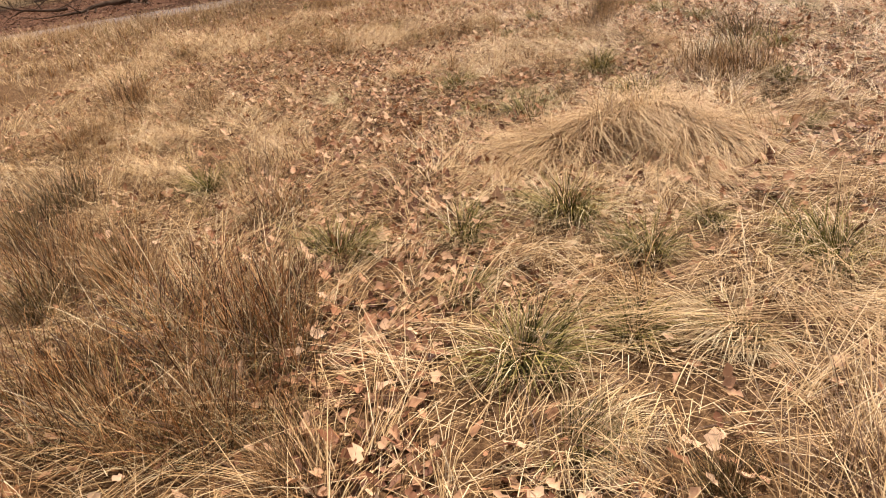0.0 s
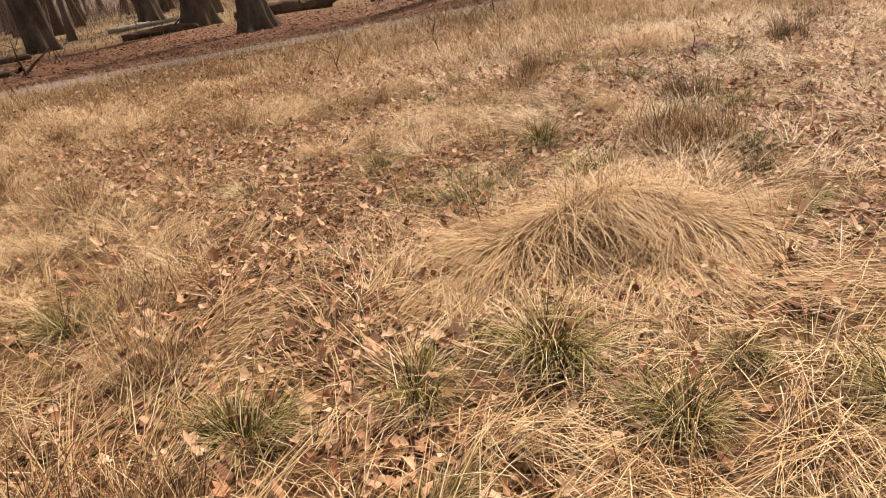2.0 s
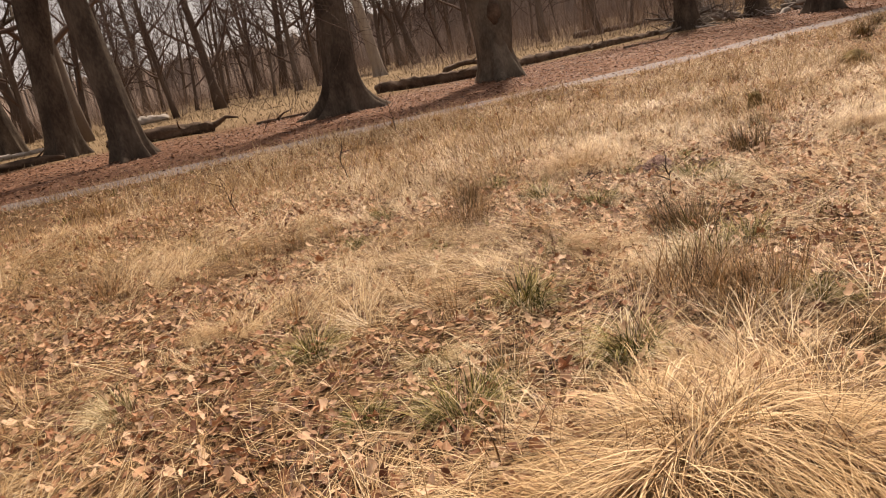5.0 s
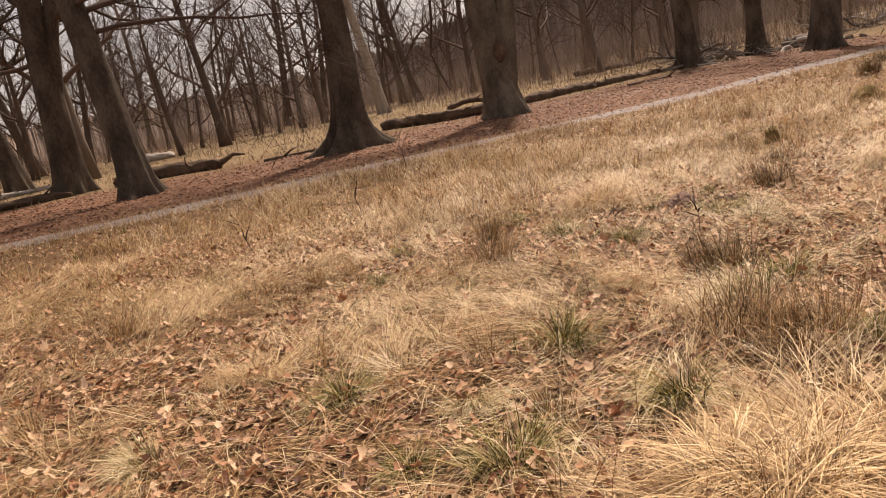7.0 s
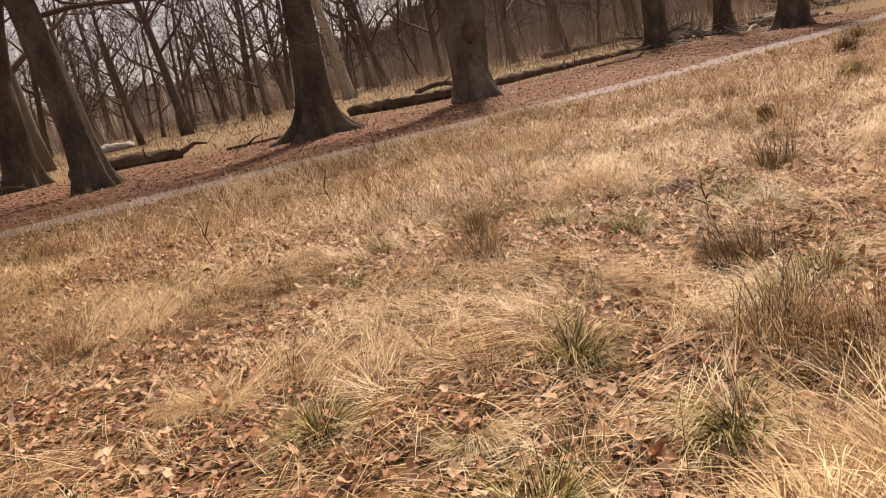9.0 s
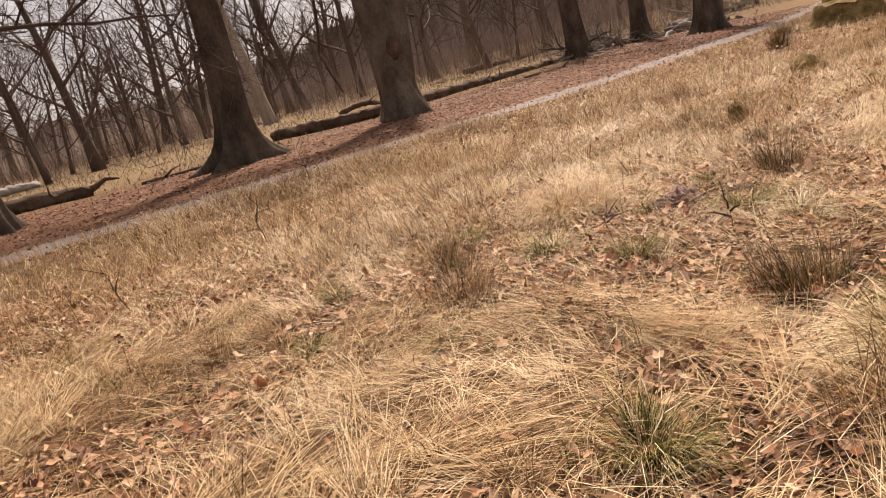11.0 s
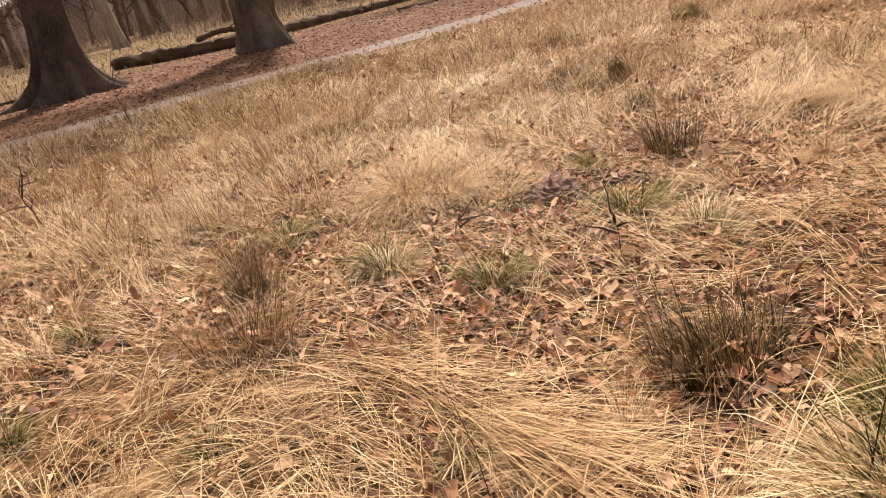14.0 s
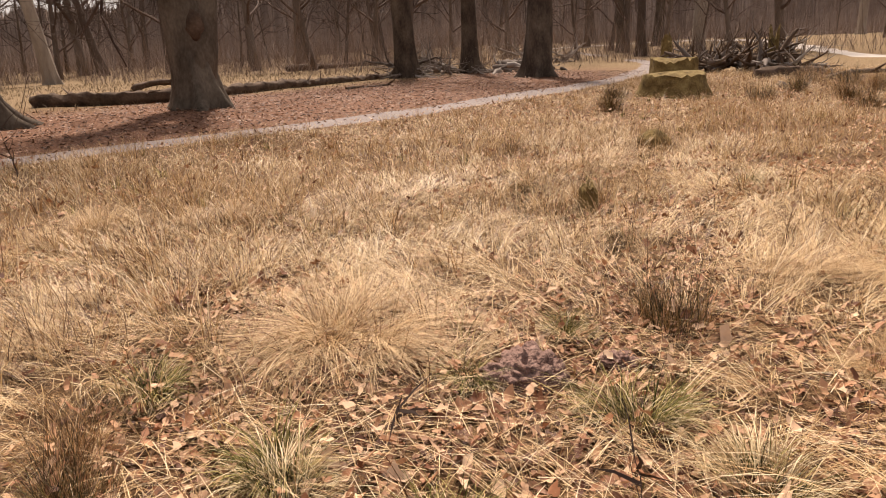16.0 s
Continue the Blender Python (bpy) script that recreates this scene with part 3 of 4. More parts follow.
# ---- fallen logs and dead wood ----
def log(x0, y0, x1, y1, r0, r1, seed, label, mat=DEADWOOD, stub=False, sink=0.25, arch=0.0):
    """A fallen trunk lying on the ground, knobbly, with broken ends."""
    r = np.random.default_rng(seed)
    root = thing("fallen_log", None, None, label, "log", "fallen logs")
    cx, cy = (x0 + x1) / 2, (y0 + y1) / 2
    root.location = (cx, cy, float(height(cx, cy)))
    ln = math.hypot(x1 - x0, y1 - y0)
    k = max(14, int(ln * 5))
    s = np.linspace(0, 1, k)
    wob = np.cumsum(r.normal(0, 0.03, (k, 2)), 0)
    wob -= wob.mean(0)
    rad = (r0 + (r1 - r0) * s) * (1 + 0.22 * (vnoise(s * ln, 0 * s, 0.9, seed) - 0.5) + 0.07 * r.normal(0, 1, k))
    rad[0] *= 0.8
    rad[-1] *= 0.7
    pts = np.stack([x0 - cx + (x1 - x0) * s + wob[:, 0], y0 - cy + (y1 - y0) * s + wob[:, 1], rad * (1 - sink) + arch * np.sin(s * 3.14)], 1)
    v, t, q = tube(pts, rad, 18)
    nv = len(v)
    v = v + 0.13 * r0 * r.normal(0, 1, (nv, 3))
    part("trunk", smooth(mesh_from("trunk", v, t, q)), mat, root)
    if stub:
        w = pts[-1]
        away = np.array([(x1 - x0) / ln, (y1 - y0) / ln, 0])
        v, t, q = tube([w - away * 0.3, w + away * 0.15 + [0, 0, 0.12], w + away * 0.55 + [0, 0, 0.3], w + away * 1.0 + [0, 0, 0.22]], [rad[-1], rad[-1] * 0.7, rad[-1] * 0.45, 0.03], 8)
        part("broken_stub", smooth(mesh_from("stub", v, t, q)), mat, root)
    for _ in range(int(ln / 2.5)):
        p = pts[r.integers(1, k - 1)]
        a = r.random() * 6.28
        v, t, q = tube([p, p + [0.3 * math.cos(a), 0.3 * math.sin(a), 0.2], p + [0.7 * math.cos(a + 0.3), 0.7 * math.sin(a + 0.3), 0.25 + 0.3 * r.random()]], [0.05, 0.035, 0.012], 5)
        part("branch_stub", smooth(mesh_from("branch_stub", v, t, q)), mat, root)
    return root


log(6.3, 36.3, 11.4, 33.4, 0.27, 0.23, 1, "long dark fallen log lying behind the forked tree")
log(12.0, 35.4, 27.0, 43.2, 0.24, 0.14, 2, "long thin fallen trunk half sunk in grass")
log(-5.0, 33.4, -0.9, 32.2, 0.26, 0.22, 3, "dark rotten log with an upturned broken end", stub=True)
log(-9.2, 31.8, -6.4, 32.9, 0.16, 0.13, 4, "low dark log on leaf litter")
log(-7.4, 57.0, -4.6, 59.0, 0.30, 0.24, 5, "pale barkless log in the far grass", mat=GREYWOOD)
log(12.4, 46.0, 15.4, 46.4, 0.17, 0.12, 6, "crooked fallen bough in yellow grass", arch=0.3)
log(33, 70, 56, 84, 0.32, 0.2, 7, "distant fallen trunk at the wood's edge")
log(22.0, 17.6, 24.2, 18.6, 0.09, 0.06, 8, "dark dead branch lying in the grass")
log(25.5, 18.2, 31.0, 17.4, 0.10, 0.05, 9, "dark dead branch lying in the grass", arch=0.15)
log(27.0, 21.0, 30.0, 20.0, 0.22, 0.18, 10, "dark log at the meadow's edge")
log(38.0, 46.0, 44.0, 49.5, 0.3, 0.22, 11, "grey fallen log at the wood's edge", mat=GREYWOOD)
log(0.6, 30.3, 3.4, 31.2, 0.07, 0.04, 12, "dark fallen branch on leaf litter")
log(17.5, 33.5, 20.5, 34.8, 0.06, 0.03, 13, "thin fallen branch on leaf litter")


log(-13.4, 29.9, -12.2, 30.5, 0.13, 0.1, 14, "short dark log at the foot of a tree")
log(-12.5, 41.0, -9.5, 43.5, 0.14, 0.1, 15, "pale fallen branches in the far grass", mat=GREYWOOD)


def bough_mesh(seed, ln, rad, kids=(4, 3)):
    r = np.random.default_rng(seed)
    out = []
    sprays((0, 0, 0), (1, 0, 0.05), ln, rad, 2, r, out, droop=0.07, sides=(7, 5, 3, 3), kids=kids)
    return smooth(mesh_from("branch", *joined(out)))


def brush_pile(x, y, wide, deep, tall, count, seed, mat, label, turn=0.0, stout=False):
    """A tangle of dead boughs heaped on the ground; stout: thick broken limbs with a few snags standing up."""
    r = random.Random(seed)
    root = thing("brushwood_pile", None, None, label, "dead wood")
    root.matrix_basis = pose(x, y, float(height(x, y)), rz=turn)
    shapes = [bough_mesh(seed * 10 + i, 1.7, 0.10 + 0.035 * i, (3, 2)) if stout else bough_mesh(seed * 10 + i, 2.6, 0.07 + 0.03 * i) for i in range(4)]
    for i in range(count):
        b = part("branch", shapes[i % 4], mat if not stout or i % 3 else DEADWOOD, root)
        u, w = r.uniform(-0.5, 0.5), r.uniform(-0.5, 0.5)
        top = tall * max(0.1, 1 - 2.0 * abs(u + 0.1)) * r.random()
        lift = r.uniform(0.6, 1.2) if stout and i % 9 == 0 else r.uniform(-0.35, 0.35)
        b.matrix_basis = Matrix.LocRotScale((u * wide, w * deep, 0.08 + top), Euler((r.uniform(-0.5, 0.5), -lift, r.uniform(0, 6.28))), (r.uniform(0.6, 1.2),) * 3)
    return root


brush_pile(28.4, 41.5, 5.5, 3.0, 0.9, 34, 1, GREYWOOD, "grey tangle of dead branches between two trees")
brush_pile(33.0, 39.0, 4.0, 3.0, 0.6, 20, 2, GREYWOOD, "low grey tangle of fallen branches")
brush_pile(33.6, 25.0, 4.8, 2.8, 0.8, 72, 3, GREYWOOD, "large grey heap of dead boughs in the open heath", turn=-60, stout=True)
brush_pile(46.2, 32.8, 4.0, 3.0, 0.6, 18, 4, DEADWOOD, "dark heap of dead boughs in the open heath")
brush_pile(48.0, 52.0, 6.0, 3.0, 1.2, 20, 5, GREYWOOD, "grey tangle of branches at the path's bend")


brush_pile(-10.4, 23.0, 2.6, 1.2, 0.3, 7, 6, DEADWOOD, "dark spiky dead branch lying beside the footpath")


def stump(x, y, radius, tall, seed, label, cut=True, lobes=6, name="tree_stump", rough=0.12, dome=0.0):
    """A stump with ribbed sides and an uneven top."""
    r = np.random.default_rng(seed)
    root = thing(name, None, None, label, "stump")
    root.location = (x, y, float(height(x, y)))
    sides, rings = 40, 9
    ang = np.arange(sides) * 2 * np.pi / sides
    ph = r.random(3) * 6.28
    v = []
    for k in range(rings):
        s = k / (rings - 1)
        rad = radius * (1.12 - 0.14 * s + 0.25 * (1 - s) ** 3 * (0.5 + 0.5 * np.cos(lobes * ang + ph[0]))) * (1 + 0.06 * np.cos(3 * ang + ph[1]) + rough * 0.4 * r.normal(0, 1, sides))
        z = tall * s * (1 + rough * 1.2 * s * np.cos(2 * ang + ph[2]) + rough * 0.7 * s * r.normal(0, 1, sides)) - 0.05 * (1 - s)
        v.append(np.stack([rad * np.cos(ang), rad * np.sin(ang), z], 1))
    v = np.concatenate(v)
    i, j = np.meshgrid(np.arange(rings - 1), np.arange(sides), indexing="ij")
    i, j = i.ravel(), j.ravel()
    q = np.stack([i * sides + j, i * sides + (j + 1) % sides, (i + 1) * sides + (j + 1) % sides, (i + 1) * sides + j], 1)
    part("bark", smooth(mesh_from("bark", v, quads=q)), MOSSY, root)
    rim = v[-sides:]
    mid = rim.mean(0) + np.array([0, 0, dome * radius])
    cv, ct = [rim * [0.995, 0.995, 1]], []
    for f in (0.7, 0.4):
        ring = mid + (rim - mid) * f + np.stack([0 * ang, 0 * ang, 0.1 * rough * radius * r.normal(0, 1, sides) + dome * radius * (1 - f) * 0.4], 1)
        cv.append(ring)
    cv = np.concatenate(cv + [mid[None]])
    cq = np.concatenate([np.stack([k * sides + np.arange(sides), k * sides + (np.arange(sides) + 1) % sides, (k + 1) * sides + (np.arange(sides) + 1) % sides, (k + 1) * sides + np.arange(sides)], 1) for k in range(2)])
    ct = np.stack([2 * sides + np.arange(sides), 2 * sides + (np.arange(sides) + 1) % sides, np.full(sides, 3 * sides)], 1)
    part("top", smooth(mesh_from("top", cv, ct, cq)), CUT_WOOD if cut else MOSSY, root, "weathered pale cut face" if cut else "")
    return root


stump(18.8, 18.85, 0.82, 0.56, 1, "large old tree stump overgrown with yellowish moss", cut=False, rough=0.05, dome=0.10, lobes=9)
# raised back tier of the same stump, added as a separate shape
stump(20.0, 19.75, 0.66, 0.92, 6, "taller back tier of the large mossy stump", cut=False, rough=0.045, dome=0.05, lobes=7)
stump(6.41, 11.35, 0.085, 0.24, 2, "small dark rotten stump in dry grass", cut=False, rough=0.14, lobes=4)
stump(9.75, 13.05, 0.22, 0.2, 3, "low rotten stump overgrown with brown moss", cut=False, rough=0.08, dome=0.6)
stump(47.5, 39.0, 0.35, 1.5, 4, "broken dead trunk standing upright", cut=False, rough=0.2)
stump(34.6, 24.4, 0.2, 1.35, 5, "grey broken stump in a heap of dead boughs", cut=False, rough=0.3)


def molehill(x, y, wide, tall, seed, label):
    """A heap of crumbly soil."""
    bm = bmesh.new()
    bmesh.ops.create_icosphere(bm, subdivisions=5, radius=1)
    off = Vector((seed * 3.1, 0, 0))
    for w in bm.verts:
        c = w.co.copy()
        k = 1 + 0.3 * noise.noise(c * 1.5 + off) + 0.25 * noise.noise(c * 5 + off) + 0.2 * noise.noise(c * 11 + off) + 0.1 * noise.noise(c * 24 + off)
        w.co = Vector((c.x * wide / 2 * k, c.y * wide / 2 * k, max(c.z, -0.25) * tall * k))
    me = bpy.data.meshes.new("molehill")
    bm.to_mesh(me)
    bm.free()
    ob = thing("molehill", smooth(me), SOIL, label, "molehill", "molehills")
    ob.location = (x, y, float(height(x, y)) + 0.005)


molehill(3.65, 9.34, 0.36, 0.13, 1, "fresh molehill of dark crumbly soil in the grass")
molehill(4.05, 9.15, 0.18, 0.05, 2, "small heap of dark crumbly soil")
molehill(0.75, 5.6, 0.16, 0.04, 3, "small dark lump of soil among leaves")


# ---- tussocks ----
def disc(n, radius):
    a, r = rng.uniform(0, 6.283, n), radius * np.sqrt(rng.random(n))
    return np.stack([r * np.cos(a), r * np.sin(a), np.zeros(n)], 1), a, r / radius


def tussock_parts(root, sets, wild=0.6):
    """sets: name, count, radius, length, lean0, lean1, width, material, label. Grown from a few crowded crowns, swept to one side."""
    crowns = rng.normal(0, 0.7, (4, 2))
    sweep, pull = rng.uniform(0, 6.28), rng.uniform(0.1, 0.7)
    for name, count, radius, ln, l0, l1, w, mat, label in sets:
        p, a, f = disc(count, radius)
        pick = rng.integers(0, 4, count)
        p[:, :2] += crowns[pick] * radius
        a = np.arctan2(p[:, 1] / radius + pull * math.sin(sweep), p[:, 0] / radius + pull * math.cos(sweep)) + rng.normal(0, wild, count)
        length = (ln[0] + (ln[1] - ln[0]) * rng.random(count) ** 1.4) * rng.uniform(0.7, 1.25, 4)[pick]
        v, t, q = blades(p, a, length, rng.uniform(*l0, count) * (0.4 + 0.6 * f), rng.uniform(*l1, count), rng.uniform(0.6, 1.4, count) * w, 4, twist=0.5)
        tagged(part(name, mesh_from(name, v, t, q), mat, root, label), kind="stuff")
    return root


def green_tussock():
    root = thing("grass_tussock", None, None, "green and straw-coloured tussock of arching grass", "grass tussock", "green tussocks")
    return tussock_parts(root, [("green_foliage", 400, 0.08, (0.15, 0.38), (0.0, 0.85), (1.2, 2.4), 0.0046, SEDGE, "fresh green arching blades"),
                                ("dark_foliage", 160, 0.07, (0.08, 0.2), (0.0, 0.8), (0.5, 1.8), 0.005, RUSH, "short dark blades in the heart"),
                                ("dry_foliage", 200, 0.09, (0.18, 0.38), (0.1, 1.0), (1.7, 2.6), 0.0038, BLEACHED, "dry pale drooping blades")])


def pale_tussock():
    root = thing("grass_tussock", None, None, "bleached dry tussock of arching grass", "grass tussock", "bleached tussocks")
    return tussock_parts(root, [("dry_foliage", 380, 0.085, (0.2, 0.40), (0.05, 1.0), (1.7, 2.6), 0.004, BLEACHED, ""),
                                ("dark_foliage", 150, 0.07, (0.08, 0.2), (0.0, 0.8), (0.5, 1.8), 0.005, RUSH, "short dark blades in the heart"),
                                ("green_foliage", 130, 0.07, (0.14, 0.32), (0, 0.8), (0.9, 2.3), 0.0042, SEDGE, "green blades in the heart of the tussock")])


def rush_clump():
    root = thing("rush_clump", None, None, "dark brown clump of stiff upright rushes", "rush clump", "rush clumps")
    return tussock_parts(root, [("stiff_foliage", 460, 0.12, (0.16, 0.52), (0.0, 0.6), (0.2, 1.5), 0.0046, RUSH, "stiff dark stems"),
                                ("bent_foliage", 170, 0.15, (0.2, 0.5), (0.1, 1.1), (0.9, 2.2), 0.0036, RUSH_RED, "bent red-brown stems"),
                                ("dry_foliage", 110, 0.19, (0.2, 0.45), (0.3, 1.25), (1.2, 2.4), 0.0036, STRAW, "dry straw fallen about the foot"),
                                ("green_foliage", 60, 0.13, (0.2, 0.4), (0.1, 0.7), (0.5, 1.6), 0.0038, SEDGE, "a few green blades")], wild=0.95)


def brown_clump():
    root = thing("grass_clump", None, None, "upright russet-brown clump of dead grass", "grass clump", "brown clumps")
    return tussock_parts(root, [("brown_foliage", 420, 0.17, (0.2, 0.5), (0.0, 0.8), (0.5, 2.2), 0.004, BROWN_GRASS, ""),
                                ("dry_foliage", 120, 0.18, (0.2, 0.45), (0.2, 1.2), (1.2, 2.4), 0.0036, STRAW, "paler straw bent over the foot"),
                                ("stiff_foliage", 170, 0.13, (0.2, 0.5), (0, 0.6), (0.1, 1.3), 0.0038, RUSH, "thin dark stems")], wild=1.1)


def tangled_clump():
    root = thing("rush_clump", None, None, "broad tangled clump of dark red-brown dead stems", "rush clump", "rush clumps")
    return tussock_parts(root, [("stiff_foliage", 400, 0.24, (0.2, 0.6), (0.0, 1.1), (0.0, 2.0), 0.0056, RUSH_RED, "crossing red-brown stems"),
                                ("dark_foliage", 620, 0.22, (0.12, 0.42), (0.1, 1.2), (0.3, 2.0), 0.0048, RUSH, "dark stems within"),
                                ("pale_foliage", 170, 0.24, (0.25, 0.62), (0.0, 1.3), (0.2, 2.4), 0.0046, BLEACHED, "bleached stems lying across"),
                                ("green_foliage", 150, 0.2, (0.15, 0.36), (0.2, 1.0), (0.9, 2.2), 0.0042, SEDGE, "green blades at the foot")], wild=1.7)


def straw_mound():
    root = thing("straw_mound", None, None, "heap of long bent straw-coloured grass", "grass mound", "straw mounds")
    lots, stalks = [], []
    sweep = rng.uniform(0, 6.28)
    for k in range(7):
        cx, cy = rng.normal(0, 0.17, 2)
        top = 0.18 * math.exp(-(cx * cx + cy * cy) / 0.05)
        n = 230
        p, a, f = disc(n, 0.1)
        p = p + [cx, cy, 0]
        p[:, 2] = top * (1 - 0.6 * f)
        out = math.atan2(cy, cx) + rng.normal(0, 0.5)
        a = np.arctan2(np.sin(a) * 0.6 + math.sin(out) + 0.5 * math.sin(sweep), np.cos(a) * 0.6 + math.cos(out) + 0.5 * math.cos(sweep)) + rng.normal(0, 0.35, n)
        lots.append(blades(p, a, rng.uniform(0.22, 0.62, n), rng.uniform(0.1, 1.2, n), rng.uniform(1.5, 2.3, n), rng.uniform(0.0022, 0.004, n), 5, twist=0.6, low=0.01))
        n = 40
        p, a, f = disc(n, 0.12)
        stalks.append(blades(p + [cx, cy, 0], a, rng.uniform(0.25, 0.5, n), rng.uniform(0, 0.5, n), rng.uniform(0.5, 1.6, n), rng.uniform(0.003, 0.005, n), 4, twist=0.8))
    tagged(part("long_straw", mesh_from("long_straw", *joined(lots)), STRAW_GOLD, root), kind="stuff")
    tagged(part("upright_straw", mesh_from("upright_straw", *joined(stalks)), BROWN_GRASS, root, "upright browner stalks"), kind="stuff")
    return root


def draped_heap(x, y, wide, deep, tall, seed):
    """A heap of long grass fallen over a hummock: locks run down its flanks and across one another."""
    r = np.random.default_rng(seed)
    root = thing("straw_heap", None, None, "broad heap of long dry grass draped over a hummock", "grass heap", "straw mounds")
    root.location = (x, y, float(height(x, y)) - 0.01)
    tops = [(-0.12, -0.08, 1.0, 0.3), (0.1, 0.04, 0.96, 0.3), (0.34, 0.2, 0.86, 0.32), (0.5, -0.2, 0.55, 0.3), (-0.42, -0.1, 0.5, 0.3), (0.1, 0.5, 0.6, 0.3)]

    def dome(px, py):
        z = 0 * px
        for cx, cy, h, w in tops:
            z = np.maximum(z, h * np.exp(-(((px - cx * wide) / wide) ** 2 + ((py - cy * deep) / deep) ** 2) / (w * w)))
        return tall * z * (0.75 + 0.5 * vnoise(px + 9, py + 9, 0.22, 77)) - 0.03 * ((px / wide) ** 2 + (py / deep) ** 2)
    side = np.linspace(-1, 1, 29)
    ux, uy = np.meshgrid(side, side, indexing="ij")
    bx, by = (ux * np.sqrt(1 - uy * uy / 2) * wide * 0.85).ravel(), (uy * np.sqrt(1 - ux * ux / 2) * deep * 0.85).ravel()
    i, j = np.meshgrid(np.arange(28), np.arange(28), indexing="ij")
    k = (i * 29 + j).ravel()
    part("matted_base", smooth(mesh_from("matted_base", np.stack([bx, by, dome(bx, by) * 0.8 - 0.012], 1), quads=np.stack([k, k + 29, k + 30, k + 1], 1))), MATTED, root, "brown matted grass under the strands")
    for name, lock_count, each, loose, reach, mat, label in (("long_straw", 460, 15, 0.5, (0.25, 0.62), STRAW_GOLD, ""), ("crossed_straw", 150, 9, 1.8, (0.2, 0.5), STRAW, "duller strands lying across"), ("brown_straw", 120, 9, 1.0, (0.2, 0.5), BROWN_GRASS, "browner stalks among the straw")):
        q, la = np.sqrt(r.random(lock_count)), r.uniform(0, 6.283, lock_count)
        n = lock_count * each
        px = np.repeat(wide * q * np.cos(la), each) + r.normal(0, 0.03, n)
        py = np.repeat(deep * q * np.sin(la), each) + r.normal(0, 0.03, n)
        h = dome(px, py)
        gx, gy = (dome(px + 0.03, py) - h) / 0.03, (dome(px, py + 0.03) - h) / 0.03
        slope = np.arctan(np.hypot(gx, gy))
        az = np.arctan2(-gy + 0.35 * py / deep, -gx + 0.35 * px / wide) + np.repeat(r.normal(0, loose, lock_count), each) + 3.2 * (vnoise(px + 5, py + 5, 0.33, 78) - 0.5) + r.normal(0, 0.25, n)
        rise = np.repeat(r.uniform(0.0, 0.9, lock_count), each)
        v = blades(np.stack([px, py, h - 0.02 + r.uniform(0, 0.03, n)], 1), az, r.uniform(*reach, n), 1.571 + slope * 0.4 - rise, 1.571 + slope * 0.5 + 0.5 * rise + r.uniform(0.0, 0.3, n), r.uniform(0.003, 0.0052, n), 6, twist=0.5, low=0.015)
        tagged(part(name, mesh_from(name, *v), mat, root, label), kind="stuff")
    n = 520
    px, py = wide * r.normal(0.12, 0.28, n), deep * r.normal(0.1, 0.28, n)
    v = blades(np.stack([px, py, dome(px, py) - 0.03], 1), r.uniform(0, 6.283, n), r.uniform(0.14, 0.4, n), r.uniform(0.0, 0.9, n), r.uniform(0.5, 2.0, n), r.uniform(0.002, 0.0036, n), 5, twist=0.8, low=0.015)
    tagged(part("upright_straw", mesh_from("upright_straw", *v), STRAW, root, "loose stalks standing out of the heap"), kind="stuff")


def plant(make, base, places, seed, variants=3, squash=1.0):
    r = random.Random(seed)
    made = []
    for i, (x, y, w) in enumerate(places):
        s = min(max(w / base, 0.42), 1.35 if make is rush_clump else (1.3 if make is green_tussock else 2.2))
        m = Matrix.LocRotScale((x, y, float(height(x, y)) - 0.012), Euler((r.uniform(-0.08, 0.08), r.uniform(-0.08, 0.08), r.uniform(0, 6.28))), (s, s, s * squash * r.uniform(0.88, 1.12)))
        if len(made) < variants:
            ob = make()
            ob.matrix_basis = m
            made.append((ob, m))
        else:
            first = made[i % variants][0]
            copy_thing(first, m @ Matrix.Diagonal((*(1 / v for v in first.scale), 1)))


GREEN = [(0.26, 2.74, 0.41), (0.57, 4.08, 0.45), (0.03, 3.95, 0.29), (0.87, 3.46, 0.31), (0.67, 2.85, 0.28), (-0.01, 3.30, 0.22), (-0.62, 3.85, 0.32), (-1.68, 5.07, 0.34), (0.15, 6.17, 0.23), (1.23, 3.81, 0.22), (0.54, 5.97, 0.33), (2.50, 6.06, 0.26), (2.44, 9.38, 0.36), (1.48, 6.12, 0.41), (1.28, 7.01, 0.35), (0.63, 9.22, 0.23), (1.06, 10.01, 0.28), (1.24, 8.55, 0.22), (2.67, 8.73, 0.27), (1.90, 7.80, 0.20), (2.34, 10.39, 0.33), (3.47, 9.57, 0.28), (3.66, 8.78, 0.33), (4.14, 9.56, 0.23), (7.58, 9.65, 0.27), (5.49, 12.11, 0.25), (1.57, 3.23, 0.34), (0.02, 7.09, 0.34), (2.83, 7.03, 0.33), (2.15, 4.98, 0.22)]
plant(green_tussock, 0.38, GREEN, 1, 4)
PALE = [(1.04, 2.82, 0.37), (0.58, 6.66, 0.28), (2.42, 9.22, 0.29), (8.38, 10.97, 0.34), (0.33, 2.25, 0.33), (-0.97, 6.97, 0.30), (3.56, 8.19, 0.36), (2.45, 6.81, 0.48)]
plant(pale_tussock, 0.38, PALE, 2, 2)
RUSHES = [(-2.69, 5.08, 0.58), (2.30, 5.59, 0.24), (0.75, 2.06, 0.30), (0.89, 6.31, 0.23), (4.68, 9.27, 0.58), (6.52, 12.25, 0.42), (2.80, 7.55, 0.68), (1.85, 9.67, 0.40), (5.67, 10.38, 0.3), (2.14, 10.36, 0.31), (5.85, 11.56, 0.39), (14.67, 17.71, 1.14), (17.50, 13.41, 0.69)]
